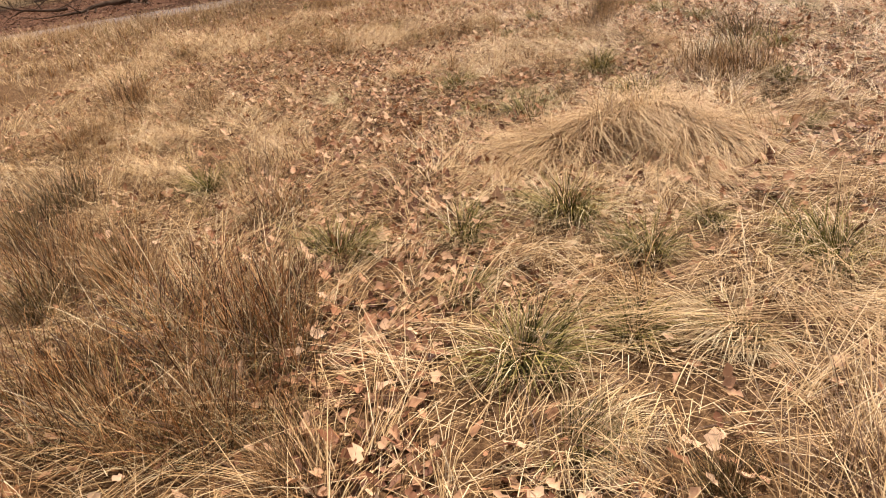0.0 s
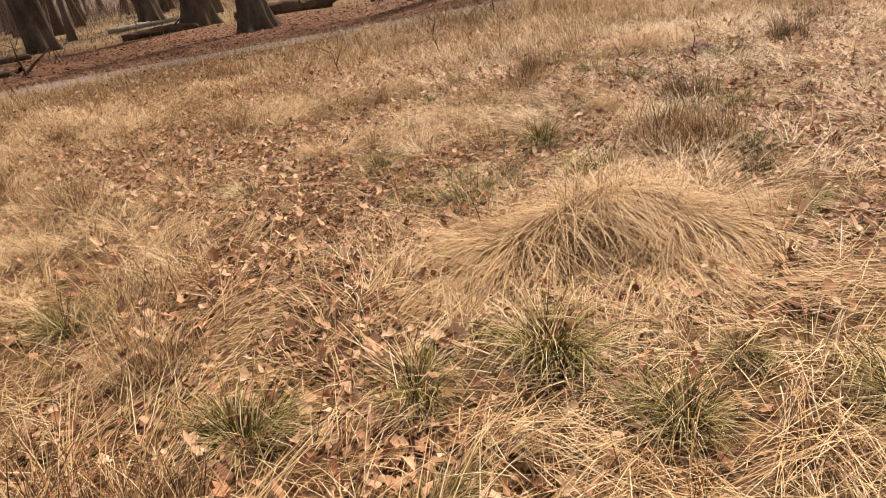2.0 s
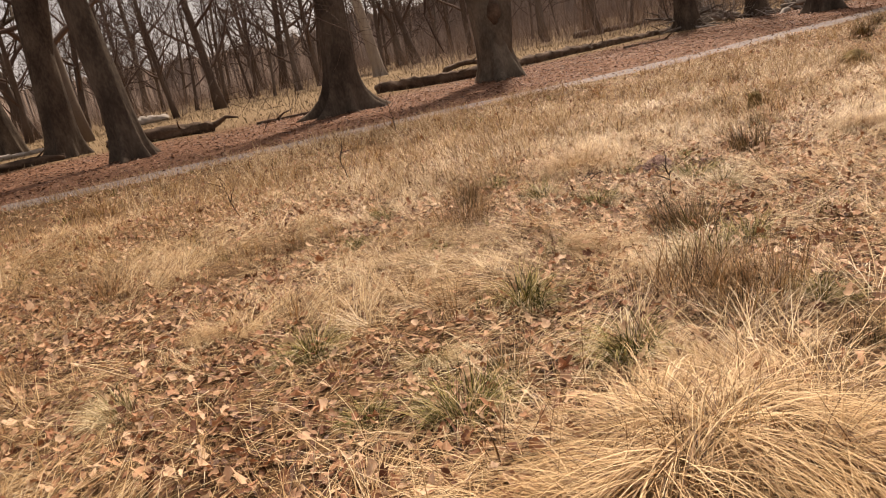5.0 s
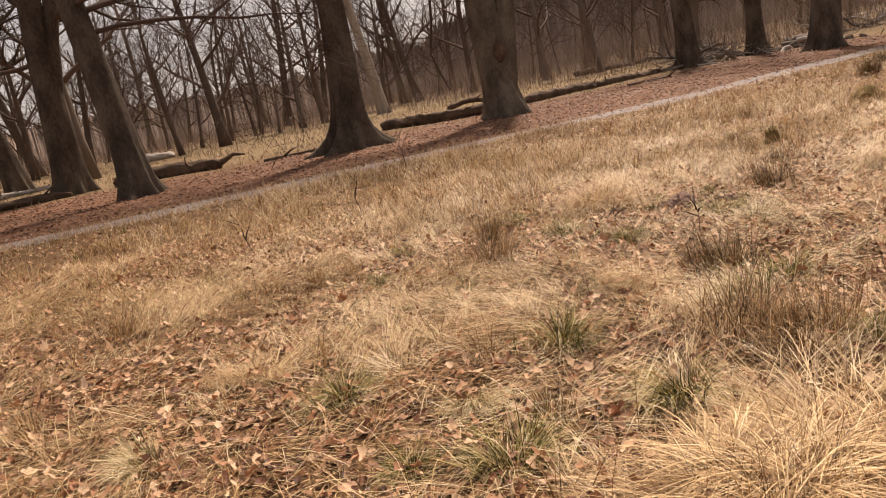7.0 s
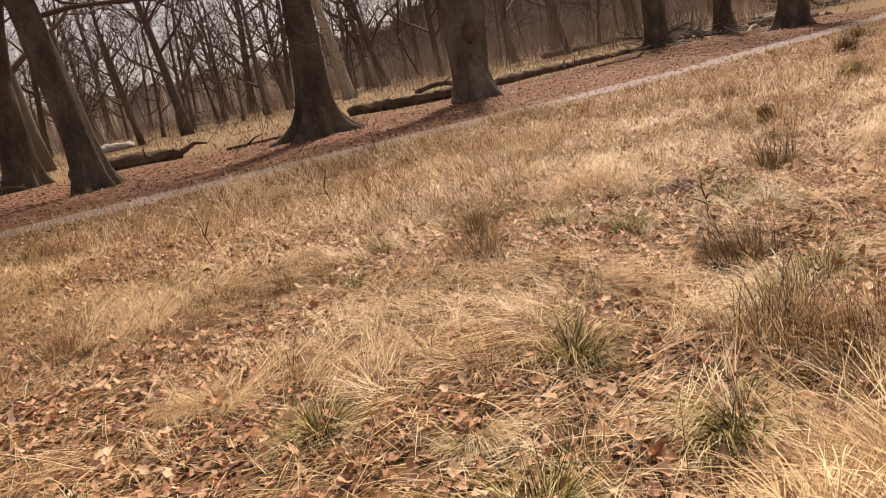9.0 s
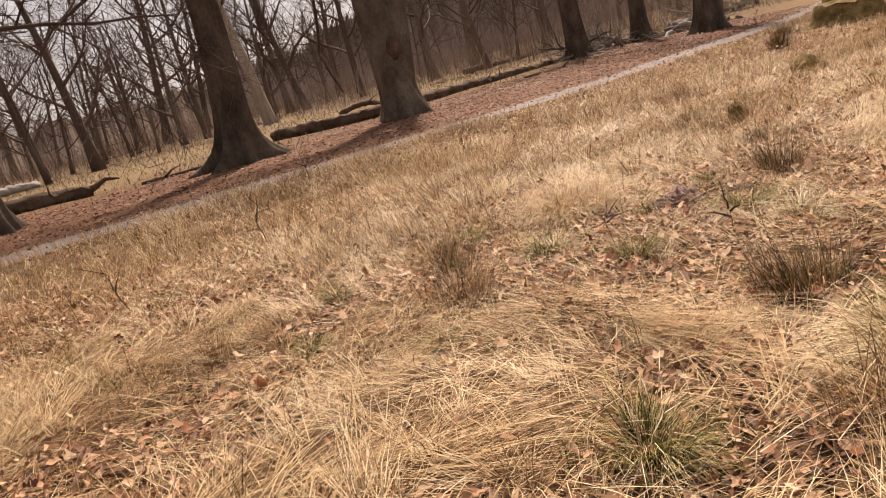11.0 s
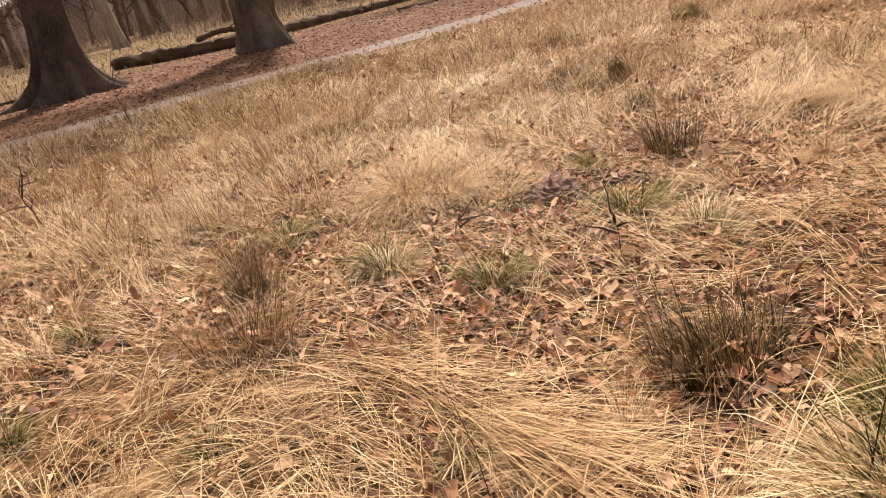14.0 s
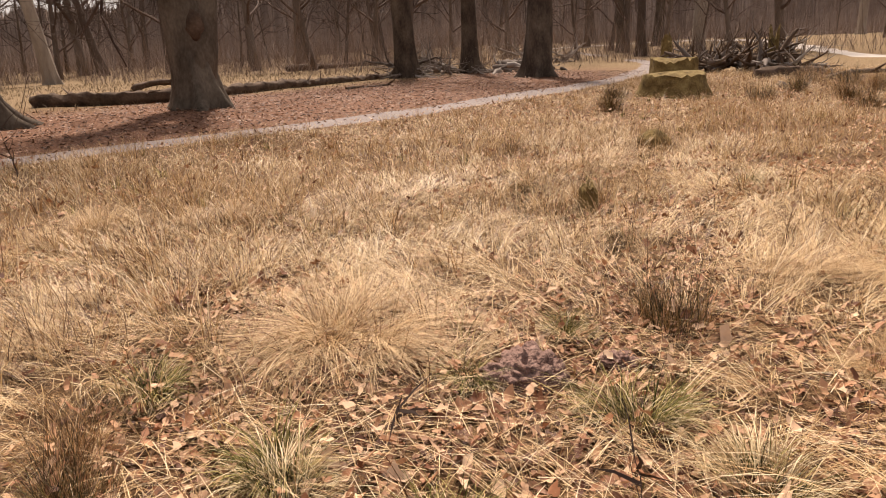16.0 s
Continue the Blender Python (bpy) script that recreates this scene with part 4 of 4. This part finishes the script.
plant(rush_clump, 0.70, RUSHES + [(22.0, 14.6, 1.1), (19.0, 14.4, 0.9), (21.5, 16.8, 1.1), (24.0, 16.6, 1.1), (18.3, 16.2, 0.8), (17.4, 19.6, 0.9), (-1.97, 3.47, 0.54), (-2.58, 4.43, 0.6)], 3, 4)
TANGLES = [(-1.25, 3.22, 0.78), (-0.82, 2.98, 0.62), (-1.72, 2.95, 0.6), (-1.05, 4.42, 0.5), (-2.1, 3.75, 0.6), (-1.3, 2.68, 0.6), (-0.95, 2.5, 0.5), (-2.3, 4.3, 0.5), (-0.74, 2.6, 0.5), (-0.85, 3.4, 0.5)]
plant(tangled_clump, 0.80, TANGLES, 7, 3)
BROWN = [(2.05, 6.48, 0.75), (2.35, 6.3, 0.6), (-3.49, 6.78, 0.6), (8.51, 14.51, 0.5), (-2.55, 7.47, 0.61), (-3.62, 8.21, 0.74), (-0.51, 2.22, 0.35), (-1.16, 2.58, 0.53), (-1.59, 2.88, 0.50), (-1.71, 3.81, 0.59), (-2.40, 4.10, 0.51), (-1.37, 5.07, 0.46), (1.05, 2.04, 0.25), (2.19, 6.20, 0.6), (-1.52, 9.53, 0.60), (0.13, 9.71, 0.34), (-1.73, 7.83, 0.33), (1.63, 9.25, 0.60), (1.90, 10.03, 0.45)]
plant(brown_clump, 0.72, BROWN + [(9.55, 12.85, 0.6), (9.95, 12.95, 0.55), (9.75, 13.1, 0.6), (9.75, 12.8, 0.5), (20.5, 15.5, 1.0), (22.5, 15.2, 1.0), (25.0, 18.0, 1.2), (28.0, 19.0, 1.2), (6.1, 11.5, 0.5), (6.7, 11.5, 0.5)], 4, 3)
MOUNDS = [(1.52, 5.72, 0.6), (1.52, 5.53, 0.65), (0.82, 8.43, 0.50), (3.67, 11.15, 0.54), (3.25, 10.25, 1.25), (5.82, 9.17, 0.86), (3.79, 9.90, 0.44), (3.91, 13.37, 1.01), (2.86, 13.90, 1.22), (4.88, 8.32, 0.62), (-0.46, 7.76, 0.6), (2.12, 7.6, 0.6)]
plant(straw_mound, 1.15, MOUNDS, 5, 3, squash=0.62)
draped_heap(1.02, 4.98, 0.86, 0.66, 0.33, 21)


def swath(x0, y0, x1, y1, wide):
    """Long grass pressed flat in one direction."""
    root = thing("flattened_grass", None, None, "swathe of long straw pressed flat to the ground", "grass swathe", "flattened swathes")
    root.location = (x0, y0, float(height(x0, y0)))
    a, ln = math.atan2(y1 - y0, x1 - x0), math.hypot(x1 - x0, y1 - y0)
    n = int(200 * max(0.7, ln))
    u, w = rng.random(n), rng.normal(0, 0.5, n)
    x = math.cos(a) * u * ln - math.sin(a) * w * wide * 0.5
    y = math.sin(a) * u * ln + math.cos(a) * w * wide * 0.5
    z = 0.07 * np.exp(-w * w * 2) * rng.random(n)
    v = blades(np.stack([x, y, z], 1), a + rng.normal(0, 0.2, n) + 0.35 * w, rng.uniform(0.35, 0.85, n), rng.uniform(0.9, 1.4, n), rng.uniform(1.45, 1.75, n), rng.uniform(0.002, 0.0036, n), 4, twist=0.5)
    tagged(part("lying_straw", mesh_from("lying_straw", *v), STRAW_GOLD, root), kind="stuff")


for sw in ((1.99, 8.12, 1.95, 6.98, 0.22), (0.20, 3.07, 0.90, 2.77, 0.35), (1.34, 3.40, 1.46, 2.66, 0.45), (0.24, 7.82, 0.91, 7.40, 0.3),
           (3.19, 11.20, 3.88, 10.26, 0.35), (1.41, 4.39, 1.88, 3.89, 0.4), (1.86, 8.71, 2.02, 7.50, 0.3), (5.63, 9.69, 5.80, 8.90, 0.35)):
    swath(*sw)


def bare_twig(x, y, tall, seed, label):
    """A thin leafless twig standing in the grass."""
    r = np.random.default_rng(seed)
    out = []
    sprays((0, 0, -0.02), (r.normal(0, 0.3), r.normal(0, 0.3), 1), tall, 0.006 * tall / 0.4, 1, r, out, sides=(5, 4, 3, 3), kids=(5,))
    ob = thing("dead_stem", smooth(mesh_from("dead_stem", *joined(out))), TWIG, label, "twig", "dead stems")
    ob.location = (x, y, float(height(x, y)))


for i, (x, y, h) in enumerate(((3.0, 18.0, 0.75), (2.98, 9.4, 0.35), (3.2, 8.4, 0.3), (1.2, 13.0, 0.6), (-0.3, 12.0, 0.5))):
    bare_twig(x, y, h, 300 + i, "thin dark leafless stem standing in dry grass")


# ---- the grass carpet and the leaf litter ----
def cleared(x, y):
    """1 where tussocks and molehills leave little room for other grass."""
    k = np.zeros(len(x))
    for cx, cy, w in GREEN + PALE + RUSHES + TANGLES + [(3.65, 9.34, 0.5), (4.05, 9.15, 0.25), (6.41, 11.2, 0.3)]:
        k = np.maximum(k, np.exp(-((x - cx) ** 2 + (y - cy) ** 2) / (0.72 * w) ** 2))
    return k


def scatter(n, x0, x1, y0, y1):
    return rng.uniform(x0, x1, n), rng.uniform(y0, y1, n)


def locks(cx, cy, each, azim, length, l0, l1, width, apart, fan, segs, lift=0.0):
    """Locks of nearly parallel blades: one azimuth and length a lock, fanned a little."""
    k = len(cx)
    m = k * each
    rep = lambda v: np.repeat(v, each)
    az = rep(azim)
    u, w = rng.normal(0, 1, m) * apart * 1.6, rng.normal(0, 1, m) * apart
    x = rep(cx) + np.cos(az) * u - np.sin(az) * w
    y = rep(cy) + np.sin(az) * u + np.cos(az) * w
    foot = height(x, y)
    wide = rng.uniform(0.65, 1.3, m) * width * np.clip(np.hypot(x - 0.8, y - 4.5) / 6.0, 1, 2.3)
    root = np.stack([x, y, foot - 0.004 + rep(lift * np.ones(k)) * rng.random(m)], 1)
    return blades(root, az + rng.normal(0, fan, m) + 3.0 * w, rep(length) * rng.uniform(0.6, 1.15, m), rep(l0) + rng.normal(0, 0.14, m), rep(l1) + rng.normal(0, 0.2, m), wide, segs, twist=0.5, low=foot[:, None] + 0.006 + 0.02 * rng.random((m, 1)))


def carpet():
    """Matted straw in combed locks, arching tufts and single strands over the whole meadow, thinner where leaves lie open."""
    lots = []

    def spots(n, x0, x1, y0, y1, open_share, edge=0.8):
        x, y = scatter(n, x0, x1, y0, y1)
        ok = (rng.random(n) > np.maximum(open_share * bare_mask(x, y), 0.9 * cleared(x, y))) & (y < path_y(x) - edge)
        return x[ok], y[ok]

    def flow(x, y, loose):
        return 10.0 * vnoise(x, y, 1.1, 41) + rng.normal(0, loose, len(x))
    # pressed flat in swathes, with bare hollows between
    x, y = spots(13000, -5, 9.5, 0.2, 13.5, 0.55)
    thick = vnoise(x, y, 0.5, 48)
    ok = rng.random(len(x)) < 0.25 + 0.75 * step(0.3, 0.6, thick)
    x, y, thick = x[ok], y[ok], thick[ok]
    k = len(x)
    lots.append(locks(x, y, 13, flow(x, y, 0.5), rng.uniform(0.2, 0.55, k), rng.uniform(1.0, 1.4, k), rng.uniform(1.5, 1.75, k), 0.0037, 0.022, 0.25, 3, lift=0.03 + 0.07 * thick))
    # arching over small hollows
    x, y = spots(1900, -5, 9.5, 0.2, 13.5, 0.8)
    k = len(x)
    lots.append(locks(x, y, 24, flow(x, y, 1.0), rng.uniform(0.22, 0.5, k), rng.uniform(0.2, 0.9, k), rng.uniform(1.9, 2.5, k), 0.0036, 0.03, 0.45, 4))
    # single strands every way
    for n, x0, x1, y0, y1, near in ((52000, -5.5, 9.5, -0.5, 13, True), (70000, -24, 34, -5, 25, False)):
        x, y = spots(n, x0, x1, y0, y1, 0.35)
        fade = 1 - step(4.5, 8.0, np.hypot((x - 1.5) * 0.95, (y - 6) * 0.8))
        ok = rng.random(len(x)) < (0.1 + 0.9 * fade if near else 1 - 0.85 * fade)
        x, y = x[ok], y[ok]
        m = len(x)
        up = rng.random(m) < 0.06
        ln = rng.uniform(0.14, 0.48, m)
        w = rng.uniform(0.0024, 0.0048, m) * np.clip(np.hypot(x - 0.5, y - 4) / 6.0, 1, 2.2)
        foot = height(x, y)
        lots.append(blades(np.stack([x, y, foot + rng.uniform(-0.004, 0.06, m)], 1), flow(x, y, 1.2), ln, np.where(up, rng.uniform(0, 0.5, m), rng.uniform(0.8, 1.5, m)), np.where(up, rng.uniform(0.4, 1.5, m), rng.uniform(1.4, 1.8, m)), w, 3, twist=0.7, low=foot[:, None] + 0.006))
    # sprawling tufts; farther off they crowd together and stand higher in drifts
    for tufts, each, x0, x1, y0, y1, grow in ((1300, 30, -6, 10.5, 0, 13, 0.9), (3400, 24, -14, 12, 11, 20.5, 0.95), (3800, 22, 9, 34, 4, 27, 0.9), (350, 20, -18, -6, -3, 14, 1.2)):
        cx, cy = spots(tufts, x0, x1, y0, y1, 0.6, 0.9)
        k = len(cx)
        drift = vnoise(cx, cy, 2.2, 53) * 0.6 + vnoise(cx, cy, 0.8, 54) * 0.4
        size = np.repeat((0.45 + 1.1 * step(0.3, 0.7, drift)) * rng.uniform(0.7, 1.25, k) * grow, each)
        stand = np.repeat(step(0.4, 0.7, drift) * rng.random(k), each)
        sweep = np.repeat(10.0 * vnoise(cx, cy, 1.6, 41), each)
        m = k * each
        a, r = rng.uniform(0, 6.283, m), np.sqrt(rng.random(m))
        x = np.repeat(cx, each) + 0.09 * size * r * np.cos(a)
        y = np.repeat(cy, each) + 0.09 * size * r * np.sin(a)
        a = np.arctan2(np.sin(a) + 0.7 * np.sin(sweep), np.cos(a) + 0.7 * np.cos(sweep)) + rng.normal(0, 0.4, m)
        l0 = rng.uniform(0, 1, m) * (1.1 - 0.6 * stand)
        w = rng.uniform(0.0022, 0.0046, m) * np.clip(np.hypot(x - 0.3, y - 4) / 5.0, 1, 1.9)
        lots.append(blades(np.stack([x, y, height(x, y) - 0.006], 1), a, rng.uniform(0.14, 0.36, m) * size, l0, rng.uniform(1.2, 2.5, m) - 0.9 * stand * rng.random(m), w, 3, twist=0.6))
    return joined(lots)


def chaff():
    """Short broken bits of straw lying loose on the leaves."""
    x, y = scatter(72000, -4.5, 9, -0.5, 12.5)
    x, y = x[cleared(x, y) < 0.7], y[cleared(x, y) < 0.7]
    m = len(x)
    z = height(x, y) + rng.uniform(0.02, 0.075, m)
    return blades(np.stack([x, y, z], 1), rng.uniform(0, 6.283, m), rng.uniform(0.05, 0.3, m), rng.uniform(1.2, 1.65, m), rng.uniform(1.4, 1.8, m), rng.uniform(0.0018, 0.0042, m), 2, twist=0.4)


thing("loose_straw", mesh_from("loose_straw", *chaff()), STRAW, "short broken straw strewn over fallen leaves", "straw", kind="stuff")
thing("meadow_grass", mesh_from("meadow_grass", *carpet()), STRAW, "matted straw-coloured dry meadow grass", "grass", kind="stuff")


def tufts_of(count, each, size, lean, seed, x0, x1, y0, y1):
    """Small tufts strewn thinly through the meadow."""
    r = np.random.default_rng(seed)
    cx, cy = r.uniform(x0, x1, count), r.uniform(y0, y1, count)
    ok = (cy < path_y(cx) - 1.0) & (cleared(cx, cy) < 0.4)
    cx, cy = cx[ok], cy[ok]
    k = len(cx)
    big = np.repeat(r.uniform(0.6, 1.3, k), each)
    a, f = r.uniform(0, 6.283, k * each), np.sqrt(r.random(k * each))
    x, y = np.repeat(cx, each) + 0.06 * big * f * np.cos(a), np.repeat(cy, each) + 0.06 * big * f * np.sin(a)
    w = r.uniform(0.003, 0.006, k * each) * np.clip(np.hypot(x, y - 4) / 5, 1, 2.2)
    return blades(np.stack([x, y, height(x, y) - 0.006], 1), a + r.normal(0, 0.5, k * each), r.uniform(0.5, 1, k * each) * size * big, r.uniform(0, lean, k * each) * f, r.uniform(0.5, 1.7, k * each), w, 3, twist=0.6)


thing("brown_tufts", mesh_from("brown_tufts", *tufts_of(650, 26, 0.32, 0.8, 61, -9, 30, 1, 22)), BROWN_GRASS, "small russet tufts scattered through the dry meadow", "grass", kind="stuff")
thing("green_tufts", mesh_from("green_tufts", *tufts_of(230, 24, 0.2, 0.9, 62, -7, 28, 1, 20)), SEDGE, "small green tufts scattered through the dry meadow", "grass", kind="stuff")


def wisps():
    """Golden upright grass, standing in drifts towards the path."""
    x, y = scatter(90000, -12, 30, 3, 24)
    drift = vnoise(x, y, 2.6, 51) * 0.6 + vnoise(x, y, 0.9, 52) * 0.4
    ok = (rng.random(len(x)) < step(0.48, 0.68, drift) * (0.08 + 0.92 * step(9, 15, y))) & (y < path_y(x) - 0.55 - 0.7 * step(4, 10, x))
    x, y = x[ok], y[ok]
    m = len(x)
    ln = rng.uniform(0.15, 0.45, m)
    w = rng.uniform(0.0018, 0.0032, m) * np.clip(np.hypot(x, y - 4) / 4.5, 1, 2.6)
    return blades(np.stack([x, y, height(x, y) - 0.005], 1), rng.uniform(0, 6.28, m), ln, rng.uniform(0, 0.3, m), rng.uniform(0.3, 1.6, m), w, 3, twist=1.0)


def verge():
    """Longer grass leaning over the near edge of the footpath."""
    x = rng.uniform(-16, 8, 6000)
    y = path_y(x) - 0.55 - 1.4 * rng.random(6000) ** 1.4
    ok = rng.random(6000) < 0.25 + 0.75 * step(0.35, 0.6, vnoise(x, y, 0.9, 56))
    x, y = x[ok], y[ok]
    m = len(x)
    return blades(np.stack([x, y, height(x, y) - 0.005], 1), rng.uniform(0, 6.28, m), rng.uniform(0.12, 0.34, m), rng.uniform(0, 0.4, m), rng.uniform(0.3, 1.5, m), rng.uniform(0.004, 0.008, m), 3, twist=1.0)


thing("verge_grass", mesh_from("verge_grass", *verge()), STRAW_GOLD, "pale golden grass leaning over the footpath's edge", "grass", kind="stuff")
thing("tall_grass", mesh_from("tall_grass", *wisps()), STRAW_GOLD, "thin golden dry grass standing in drifts", "grass", kind="stuff")


def far_grass():
    x, y = scatter(34000, -40, 60, 30, 66)
    d = y - path_y(x)
    ok = (d > 11.5) & (litter_mask(x, y) < 0.5)
    x, y = x[ok], y[ok]
    m = len(x)
    return blades(np.stack([x, y, height(x, y)], 1), rng.uniform(0, 6.28, m), rng.uniform(0.1, 0.26, m), rng.uniform(0, 0.6, m), rng.uniform(0.6, 1.6, m), rng.uniform(0.02, 0.045, m), 2, twist=1.0)


thing("rough_grass", mesh_from("rough_grass", *far_grass()), material("olive_straw", [(0.25, (0.10, 0.064, 0.033)), (0.5, (0.185, 0.128, 0.07)), (0.75, (0.29, 0.215, 0.125))], scale=0.3, rough=0.7, bump=0, island=0.5), "yellowish rough grass behind the fallen logs", "grass", kind="stuff")

# a lobed leaf with a folded midrib, curled at the rim: x along the leaf
LOBE = [(0.0, 0.03), (0.24, 0.19), (0.4, 0.13), (0.64, 0.26), (0.84, 0.13)]
leaf_v = np.array([(s, 0.0, 0.0) for s, _ in LOBE] + [(1.0, 0.0, 0.0)] + [(s, w, 0.0) for s, w in LOBE] + [(s, -w, 0.0) for s, w in LOBE])
leaf_t, leaf_q = [(4, 5, 10), (4, 15, 5)], [(i, i + 1, 7 + i, 6 + i) for i in range(4)] + [(i, 11 + i, 12 + i, i + 1) for i in range(4)]


PLAIN_V = np.array([(0, 0, 0), (0.5, 0, 0), (1, 0, 0), (0.4, 0.2, 0), (0.4, -0.2, 0)])
PLAIN_T = [(0, 1, 3), (1, 2, 3), (0, 4, 1), (1, 4, 2)]


def leaves(x, y, z, size, tilt, plain=False):
    """Fallen leaves as bent, lobed shapes in one mesh; plain: simpler shapes, for those half hidden or far off."""
    n = len(x)
    shape = PLAIN_V if plain else leaf_v
    s, w = shape[:, 0] - 0.5, shape[:, 1]
    bend, cup = rng.uniform(-0.5, 0.9, n)[:, None], rng.uniform(-0.4, 1.3, n)[:, None]
    lx, ly = np.tile(s, (n, 1)), w[None] * rng.uniform(0.8, 1.5, n)[:, None]
    lz = bend * (lx ** 2 - 0.1) + cup * np.abs(ly) * 0.9 + 0.12 * np.sin(lx * 9 + rng.uniform(0, 6, n)[:, None]) * np.abs(ly) * 3
    a, b, c = rng.uniform(0, 6.283, n)[:, None], rng.normal(0, tilt, n)[:, None], rng.normal(0, tilt, n)[:, None]
    lz = lz + b * lx + c * ly
    k = size[:, None]
    v = np.stack([x[:, None] + k * (lx * np.cos(a) - ly * np.sin(a)), y[:, None] + k * (lx * np.sin(a) + ly * np.cos(a)), z[:, None] + k * np.maximum(lz, -0.15)], -1)
    base = (np.arange(n) * len(shape))[:, None, None]
    if plain:
        return v.reshape(-1, 3), (base + np.array(PLAIN_T)).reshape(-1, 3), None
    return v.reshape(-1, 3), (base + np.array(leaf_t)).reshape(-1, 3), (base + np.array(leaf_q)).reshape(-1, 4)


x, y = scatter(43000, -5, 10, -0.5, 14)
ok = (rng.random(len(x)) < 0.27 + 0.6 * bare_mask(x, y)) & (np.hypot(x - 3.65, y - 9.34) > 0.2)
x, y = x[ok], y[ok]
me = mesh_from("fallen_leaves", *leaves(x, y, height(x, y) + rng.uniform(0.012, 0.075, len(x)), rng.uniform(0.035, 0.08, len(x)), 0.6))
thing("fallen_leaves", me, LEAF, "dry curled brown oak leaves strewn in the meadow", "leaves", kind="stuff")
x, y = scatter(60000, -4, 8, 0.8, 12)
ok = rng.random(len(x)) < bare_mask(x, y)
x, y = x[ok], y[ok]
me = mesh_from("rotting_leaves", *leaves(x, y, height(x, y) + rng.uniform(0.006, 0.022, len(x)), rng.uniform(0.045, 0.085, len(x)), 0.35, plain=True))
thing("rotting_leaves", me, LEAF_UNDER, "damp brown leaves beneath the fresher ones", "leaves", kind="stuff")
x, y = scatter(42000, -9, 26, 7, 22)
ok = (rng.random(len(x)) < 0.25 + 0.75 * bare_mask(x, y)) & (y < path_y(x) - 0.8) & ~((y < 12) & (x < 8.5))
x, y = x[ok], y[ok]
me = mesh_from("scattered_leaves", *leaves(x, y, height(x, y) + rng.uniform(0.03, 0.12, len(x)), rng.uniform(0.045, 0.085, len(x)), 0.6, plain=True))
thing("scattered_leaves", me, LEAF, "brown leaves caught in the farther meadow grass", "leaves", kind="stuff")
x, y = scatter(80000, -22, 34, 18, 46)
ok = rng.random(len(x)) < litter_mask(x, y)
x, y = x[ok], y[ok]
me = mesh_from("leaf_litter", *leaves(x, y, height(x, y) + rng.uniform(0.01, 0.05, len(x)), rng.uniform(0.06, 0.12, len(x)), 0.22, plain=True))
thing("leaf_litter", me, LEAF_DARK, "thick red-brown leaf litter under the trees", "leaves", kind="stuff")

# single leaves that lie open along the way walked
r3 = random.Random(9)
shapes = []
for i in range(6):
    one = mesh_from("leaf", *leaves(np.zeros(1), np.zeros(1), np.zeros(1), np.ones(1), 0.15))
    one.materials.append(LEAF_ONE)
    shapes.append(one)
count = 0
for i in range(900):
    lx, ly = r3.uniform(-2.5, 5.0), r3.uniform(1.6, 10.5)
    if count >= 285:
        break
    if float(bare_mask(lx, ly)) < 0.35 and r3.random() < 0.75:
        continue
    count += 1
    ob = part("leaf", shapes[i % 6], None, ground)
    s = r3.uniform(0.04, 0.075)
    ob.matrix_basis = Matrix.LocRotScale((lx, ly, float(height(lx, ly)) + 0.045), Euler((r3.uniform(-0.4, 0.4), r3.uniform(-0.4, 0.4), r3.uniform(0, 6.28))), (s, s, s))
